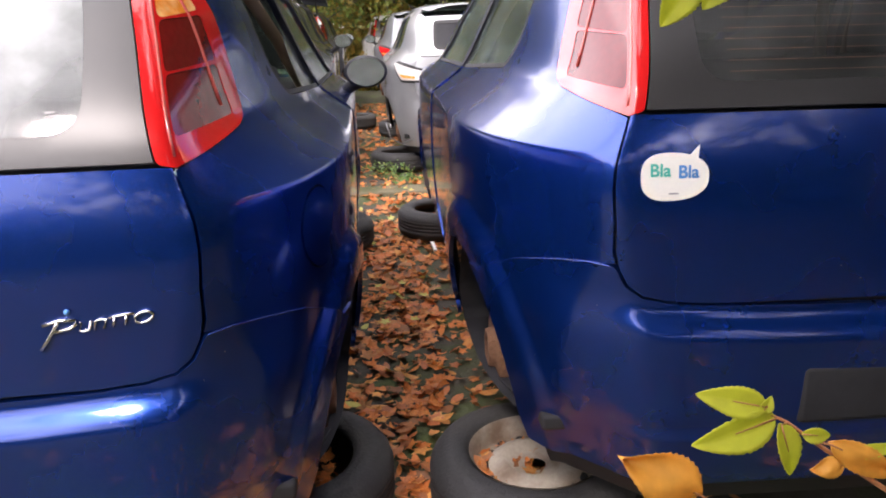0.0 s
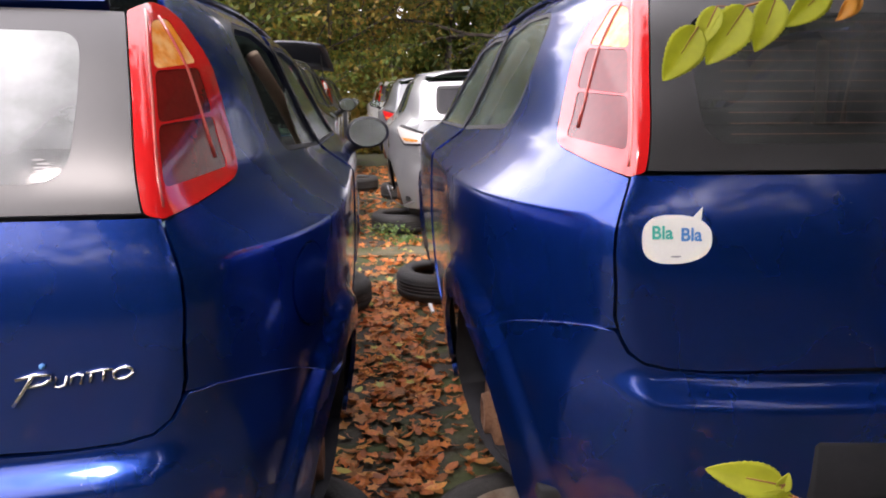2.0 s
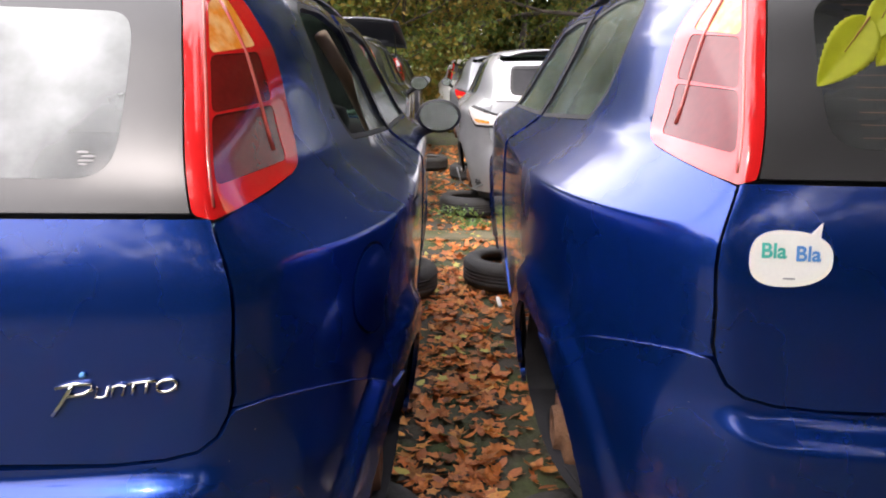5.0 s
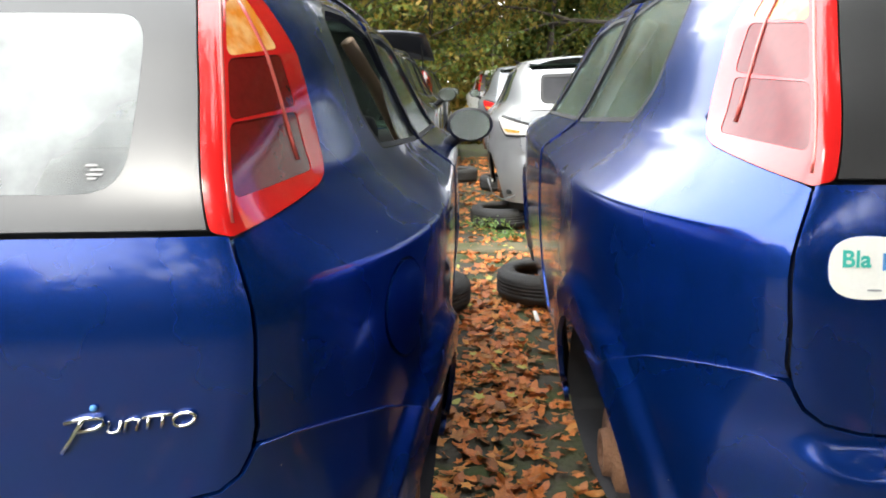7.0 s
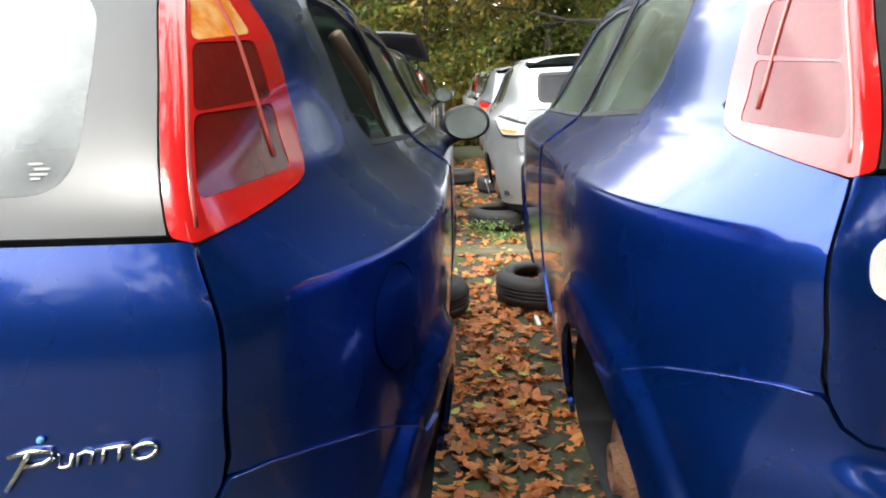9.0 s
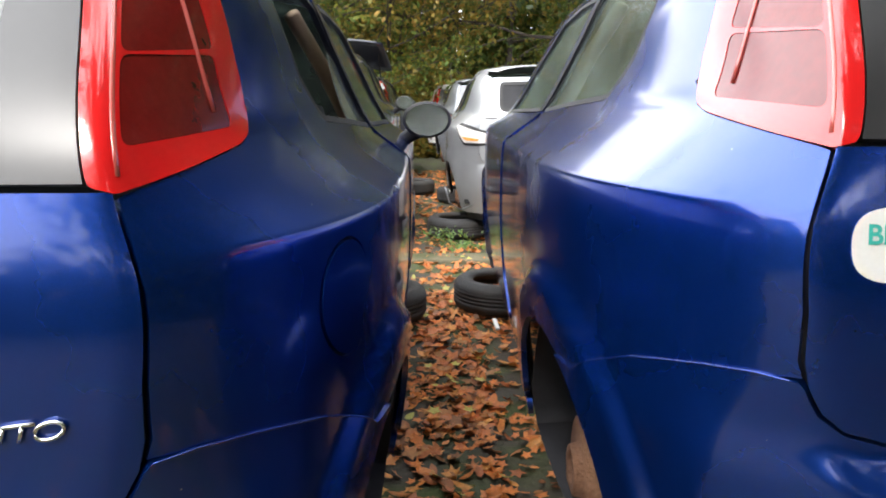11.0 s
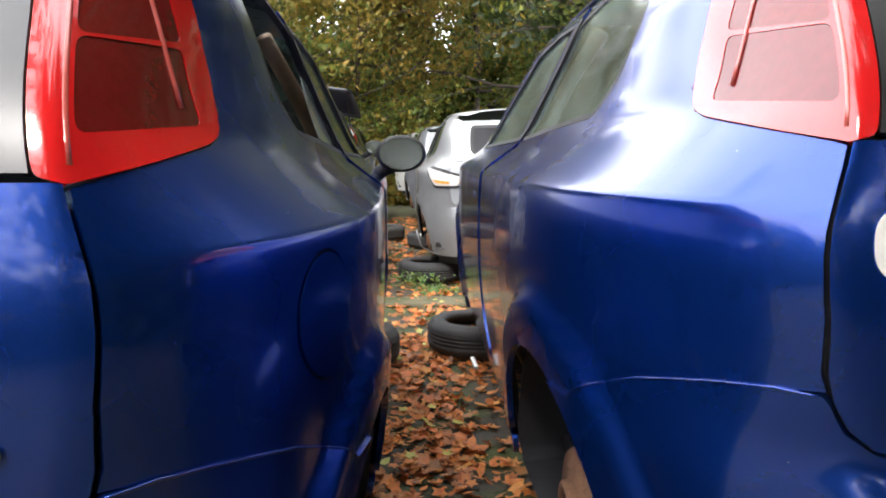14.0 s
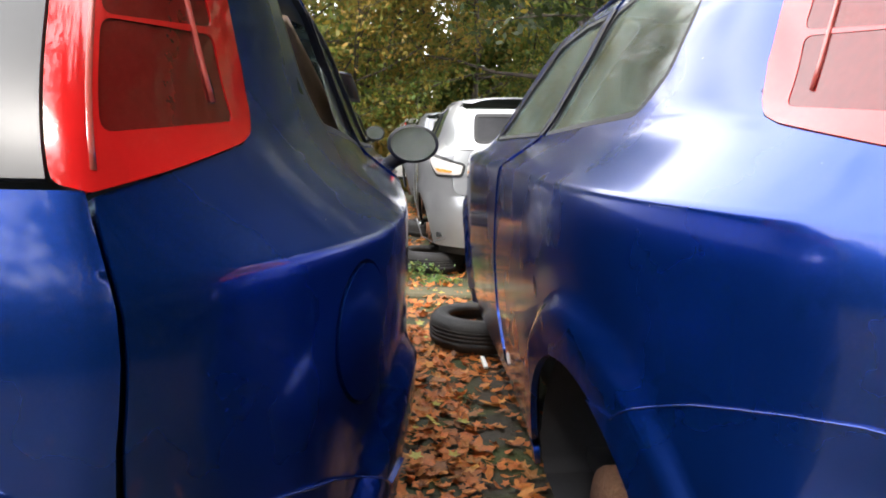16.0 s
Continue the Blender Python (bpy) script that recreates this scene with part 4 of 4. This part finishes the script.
tree(pose(-2.6, 17.5, 0), "golden autumn tree behind the cars", 8.0, 3.6, 42000, FOLIAGE_GOLD, 12, 0.06, trunk=0.10, low=0.15)
tree(pose(-6.0, 17.0, 0), "green tree behind the cars", 5.0, 3.0, 26000, FOLIAGE, 13, 0.09)
tree(pose(5.5, 11.0, 0), "dark green tree beside the yard", 10.0, 4.2, 34000, FOLIAGE_DARK, 14, 0.09)
tree(pose(1.8, 21.0, 0), "green tree at the end of the yard", 12.0, 5.4, 70000, FOLIAGE, 15, 0.08, trunk=0.12, low=0.1)
tree(pose(3.4, -2.2, 0), "dark beech over the yard's edge", 10.0, 4.2, 42000, FOLIAGE_DARK, 16, 0.12, low=0.35)
tree(pose(6.5, 1.5, 0), "dark tree over the yard's edge", 9.0, 4.0, 40000, FOLIAGE_DARK, 17, 0.12, low=0.1)
tree(pose(1.0, -8.0, 0), "dark tree behind the yard", 8.0, 4.2, 36000, FOLIAGE_DARK, 18, 0.12, low=0.1)
thicket("hedge", -14, 14, 22.5, 26, 8.5, 130000, 0.14, FOLIAGE, "green and yellow autumn hedge at the yard's end", 5)
thicket("hedge", -7, 1.5, 17.0, 19.5, 2.6, 26000, 0.08, FOLIAGE_GOLD, "golden autumn shrubs behind the cars", 6)
thicket("hedge", -12, 12, -8, -5.5, 3.5, 45000, 0.12, FOLIAGE_DARK, "dark hedge along the yard", 8)
# added out of view; its height cuts the low sky reflected in the paint
thicket("hedge", -8.5, -6.5, -6, 20, 2.8, 45000, 0.12, FOLIAGE_DARK, "unseen low hedge added on the left to dim the cars' reflections", 9)
thicket("hedge", 4.8, 7.5, -5, 16, 13.0, 110000, 0.20, FOLIAGE_DARK, "tall dark trees along the yard", 10)


# ---- beech twigs near the eye ----
def twig(label, stem, leaves, seed):
    """A thin twig with its leaves; each leaf from its base to its tip, with a width, folded along the midrib, toothed and ribbed."""
    rnd = random.Random(seed)
    shift = Vector((0.010, 0.041, -0.014))
    stem = [Vector(p) + shift for p in stem]
    leaves = [(Vector(b) + shift, Vector(e) + shift, w, o) for b, e, w, o in leaves]
    t = empty("twig", pose(*stem[-1]), label, "twig")
    inv = Vector(stem[-1])
    v, f = tube([Vector(p) - inv for p in stem], [0.0011, 0.0014, 0.0017, 0.002] + [0.0026 + 0.004 * k for k in range(len(stem) - 4)], 8)
    raw_part("stem", v, f, TWIG_BARK, t)
    for base, tip, width, orange in leaves:
        b, e = Vector(base) - inv, Vector(tip) - inv
        ax = e - b
        nrm = Vector((rnd.gauss(0, 0.25), -1, rnd.gauss(0.25, 0.2)))
        sd = ax.cross(nrm).normalized()
        nrm = sd.cross(ax).normalized()
        rows, cols, V, F = 26, 8, [], []
        curl = rnd.uniform(0.04, 0.14)
        for i in range(rows + 1):
            q = i / rows
            prof = (math.sin(math.pi * min(1, q ** 0.8)) ** 0.75) * (1 - 0.18 * q)
            tooth = 0.035 * (1 if i % 2 else -1) if 1 < i < rows - 1 else 0
            for j in range(cols + 1):
                s = 2 * j / cols - 1
                wv = 0.5 * width * max(0.0, prof * (1 + tooth * abs(s) ** 4)) * s
                rib = 0.0006 * math.sin((q - 0.25 * abs(s)) * 50) * (1 - (2 * q - 1) ** 2)
                lift = 0.16 * abs(s) * width * prof - curl * ax.length * (q - 0.4) ** 2 * 2 + rib + (0.10 * width * math.sin(5 * q + 3 * s) if orange else 0)
                V.append(b + ax * q + sd * wv + nrm * lift)
        for i in range(rows):
            for j in range(cols):
                a = i * (cols + 1) + j
                F.append((a, a + 1, a + cols + 2, a + cols + 1))
        lf = raw_part("leaf", V, F, TWIG_ORANGE if orange else TWIG_LEAF, t, "browned orange leaf" if orange else "")
        md = lf.modifiers.new("thick", "SOLIDIFY")
        md.thickness = 0.0004
        near = min((Vector(p) - inv for p in stem), key=lambda p: (p - b).length)
        if (near - b).length > 0.03:
            near = b - ax.normalized() * 0.012
        v, f = tube([near, (near + b) / 2 + nrm * 0.001, b, b + ax * 0.5 + nrm * 0.0005], [0.0009, 0.0008, 0.0008, 0.0004], 6)
        raw_part("leaf_stalk", v, f, TWIG_BARK, lf)
    return t


twig("beech twig with yellow-green leaves hanging over the car", [(0.354, 0.835, 1.386), (0.402, 0.835, 1.406), (0.439, 0.835, 1.416), (0.503, 0.835, 1.43), (0.599, 0.835, 1.443), (1.2, 0.35, 1.75), (2.1, -1.0, 2.5), (3.36, -2.15, 3.2)], [
    ((0.355, 0.83, 1.386), (0.321, 0.83, 1.33), 0.046, 0),
    ((0.406, 0.83, 1.407), (0.367, 0.83, 1.347), 0.048, 0),
    ((0.438, 0.83, 1.417), (0.42, 0.83, 1.36), 0.041, 0),
    ((0.496, 0.83, 1.429), (0.451, 0.83, 1.386), 0.038, 0),
    ((0.374, 0.83, 1.407), (0.355, 0.83, 1.363), 0.028, 0),
    ((0.533, 0.83, 1.418), (0.507, 0.83, 1.393), 0.021, 1),
], 31)
twig("beech twig with green and orange leaves before the bumper", [(0.297, 0.505, 1.039), (0.32, 0.505, 1.027), (0.343, 0.505, 1.009), (0.375, 0.505, 0.985), (0.453, 0.505, 0.929), (0.75, 0.5, 0.6), (0.86, 0.48, -0.02)], [
    ((0.3, 0.5, 1.044), (0.242, 0.5, 1.059), 0.027, 0),
    ((0.309, 0.5, 1.034), (0.243, 0.5, 1.011), 0.037, 0),
    ((0.313, 0.5, 1.028), (0.33, 0.5, 0.978), 0.026, 0),
    ((0.332, 0.5, 1.018), (0.357, 0.5, 1.014), 0.015, 0),
    ((0.296, 0.5, 1.039), (0.303, 0.5, 1.053), 0.012, 0),
    ((0.252, 0.5, 0.968), (0.186, 0.5, 1.006), 0.050, 1),
    ((0.358, 0.5, 1.006), (0.422, 0.5, 0.971), 0.027, 1),
    ((0.371, 0.5, 0.987), (0.343, 0.5, 0.984), 0.02, 1),
    ((0.375, 0.5, 0.997), (0.418, 0.5, 1.001), 0.013, 0),
], 32)


# ---- sticker and badge ----
def on_tail(x, z, lift):
    return skin_signed([(math.copysign(s_at_x(abs(x), z), x), z)], lift)[0]


def decal(name, outline, material, parent, lift, thick=0.0006, label=""):
    """A thin flat shape laid on the tailgate, from an outline in (x, z)."""
    top = [on_tail(x, z, lift + thick) for x, z in outline]
    low = [on_tail(x, z, lift - thick) for x, z in outline]
    k = len(outline)
    faces = [tuple(range(k)), tuple(range(2 * k - 1, k - 1, -1))] + [(i, k + i, k + (i + 1) % k, (i + 1) % k) for i in range(k)]
    return raw_part(name, top + low, faces, material, parent, label, smooth=False)


sx, sz = -0.4775, 1.037
sticker = empty("sticker", right_car.matrix_basis.copy(), "white bubble-shaped sticker with green and blue print on the tailgate", "sticker")
bub = []
for i in range(40):
    a = 2 * math.pi * i / 40
    r = 1 + (0.03 * math.cos(3 * a))
    bub.append((sx + 0.0665 * r * math.copysign(abs(math.cos(a)) ** 0.8, math.cos(a)), sz + 0.046 * r * math.copysign(abs(math.sin(a)) ** 0.8, math.sin(a))))
tail = [(sx + 0.030, sz + 0.040), (sx + 0.050, sz + 0.060), (sx + 0.047, sz + 0.034)]
paper = decal("paper", bub, STICKER, sticker, 0.0012)
decal("bubble_tail", tail, STICKER, sticker, 0.0012)


def blob(cx, cz, w, h, k=14, p=0.6):
    return [(cx + w / 2 * math.copysign(abs(math.cos(a)) ** p, math.cos(a)), cz + h / 2 * math.copysign(abs(math.sin(a)) ** p, math.sin(a))) for a in [2 * math.pi * i / k for i in range(k)]]




def lettering(word, size, ink, cx, cz):
    """A printed word laid on the tailgate's skin."""
    cu = bpy.data.curves.new(word, "FONT")
    cu.body, cu.size, cu.align_x, cu.align_y, cu.offset = word, size, "CENTER", "CENTER", 0.0008
    ob = bpy.data.objects.new(word, cu)
    me = bpy.data.meshes.new_from_object(ob)
    bpy.data.objects.remove(ob)
    flat = [(v.co.x, v.co.y) for v in me.vertices]
    raw_part("printed_word", [on_tail(cx + a, cz + b, 0.0026) for a, b in flat], [tuple(p.vertices) for p in me.polygons], ink, paper, smooth=False)
    bpy.data.meshes.remove(me)


lettering("Bla", 0.034, INK_GREEN, sx - 0.027, sz + 0.012)
lettering("Bla", 0.034, INK_BLUE, sx + 0.028, sz + 0.008)
decal("print_line", blob(sx, sz - 0.032, 0.02, 0.003), INK_GREY, paper, 0.0026)

badge = empty("badge", left_car.matrix_basis.copy(), "chrome script badge on the blue tailgate", "badge")


def stroke(name, pts, r, material, closed=False):
    p = [on_tail(x, z, 0.004) for x, z in pts]
    v, f = tube(p, [r] * len(p), 8)
    raw_part(name, v, f, material, badge)


bx, bz = 0.328, 0.890
sh = lambda x, z: (bx + 1.1 * x + 0.30 * z, bz + 1.1 * z + 0.11 * x)
stroke("letter_mark", [sh(-0.002, -0.028), sh(0.006, -0.012), sh(0.014, 0.008), sh(0.018, 0.016)], 0.0036, CHROME)
stroke("letter_mark", [sh(-0.006, 0.012), sh(0.02, 0.016), sh(0.042, 0.014), sh(0.046, 0.006), sh(0.036, 0.0), sh(0.012, -0.002)], 0.0034, CHROME)
for x0 in (0.052, 0.074):
    up = 1 if x0 < 0.06 else -1
    stroke("letter_mark", [sh(x0, 0.008 * up), sh(x0, -0.006 * up), sh(x0 + 0.008, -0.008 * up), sh(x0 + 0.015, -0.006 * up), sh(x0 + 0.015, 0.008 * up)], 0.0026, CHROME)
stroke("letter_mark", [sh(0.093, 0.008), sh(0.115, 0.009), sh(0.132, 0.009)], 0.0026, CHROME)
stroke("letter_mark", [sh(0.102, 0.008), sh(0.102, -0.008)], 0.0026, CHROME)
stroke("letter_mark", [sh(0.120, 0.008), sh(0.120, -0.008)], 0.0026, CHROME)
stroke("letter_mark", [sh(0.147 + 0.014 * math.cos(a), 0.009 * math.sin(a)) for a in np.linspace(0, 2 * math.pi, 17)], 0.0026, CHROME)
bm = bmesh.new()
bmesh.ops.create_uvsphere(bm, u_segments=14, v_segments=8, radius=0.005)
q = on_tail(*sh(0.028, 0.028), 0.004)
bmesh.ops.translate(bm, vec=tuple(q), verts=bm.verts)
part("badge_dot", bm, INK_BLUE, badge, "blue enamel dot")

for k, (w, dz) in enumerate(((0.020, 0.0), (0.024, -0.006), (0.013, -0.011), (0.018, 0.006))):
    decal("glass_mark", [(x, z) for x, z in blob(0.375 - 0.003 * k, 1.243 + dz, w, 0.003)], INK_GREY, left_car, 0.0012, 0.0004, "small grey maker's print on the pane")

# ---- weeds, old path, loose things between the rows ----
bm = bmesh.new()
bmesh.ops.create_grid(bm, x_segments=24, y_segments=6, size=1)
for v in bm.verts:
    x, y = v.co.x * 3.0, v.co.y * 0.15
    v.co = (x, 6.25 + y + 0.05 * noise.noise((x * 2, y * 3, 1)), 0.016 + 0.006 * noise.noise((x * 4, y * 4, 2)))
strip = part("pavement", bm, PATH_CONCRETE, None)
tagged(strip, "old mossy concrete strip across the yard", "pavement", kind="structure")
md = strip.modifiers.new("thick", "SOLIDIFY")
md.thickness = 0.05
rng = np.random.default_rng(77)
wp = np.concatenate([rng.normal((0.10, 6.95, 0.06), (0.12, 0.08, 0.03), (150, 3)), rng.normal((0.22, 6.6, 0.03), (0.10, 0.08, 0.015), (120, 3))])
wp[:, 2] = np.abs(wp[:, 2]) + 0.01
tagged(leaf_cloud("weeds", wp, 0.022, WEED, None, rng), "small green weeds beside the tyre", "weeds", kind="stuff")

# leaves that lie in the tyres and on the cars
scatter("leaves_in_tyre", 70, (0.25, 0.42, 1.76, 1.98), FALLEN, "orange leaves heaped inside a tyre", seed=21, lift=0.12)
scatter("leaves_in_tyre", 60, (-0.41, -0.17, 1.80, 2.04), FALLEN, "orange leaves heaped inside a tyre", seed=22, lift=0.09)
scatter("leaves_in_tyre", 40, (0.23, 0.47, 4.78, 5.02), FALLEN, "brown leaves heaped inside a tyre", seed=23, lift=0.09)
scatter("leaves_in_tyre", 40, (-0.46, -0.25, 4.5, 4.74), FALLEN, "brown leaves heaped inside a tyre", seed=24, lift=0.09)
scatter("leaves_in_tyre", 40, (0.08, 0.32, 7.18, 7.42), FALLEN, "brown leaves heaped inside a tyre", seed=25, lift=0.09)

# a white plastic clip hanging at the sill, and a cable by the silver car
bm = bmesh.new()
box(bm, -0.008, 0.008, -0.03, 0.03, -0.006, 0.006, 0.003)
bmesh.ops.transform(bm, matrix=pose(-0.842, 1.945, 0.365, 25, 0, 12), verts=bm.verts)
part("sill_clip", bm, WHITE, right_car, "broken white plastic clip at the sill")
v, f = tube([(0.06, 6.82, 0.50), (0.10, 6.85, 0.36), (0.20, 6.9, 0.30), (0.33, 6.95, 0.34)], [0.006] * 4, 8)
tagged(raw_part("cable", v, f, GREY), "loose grey cable hanging from the silver car", "cable")
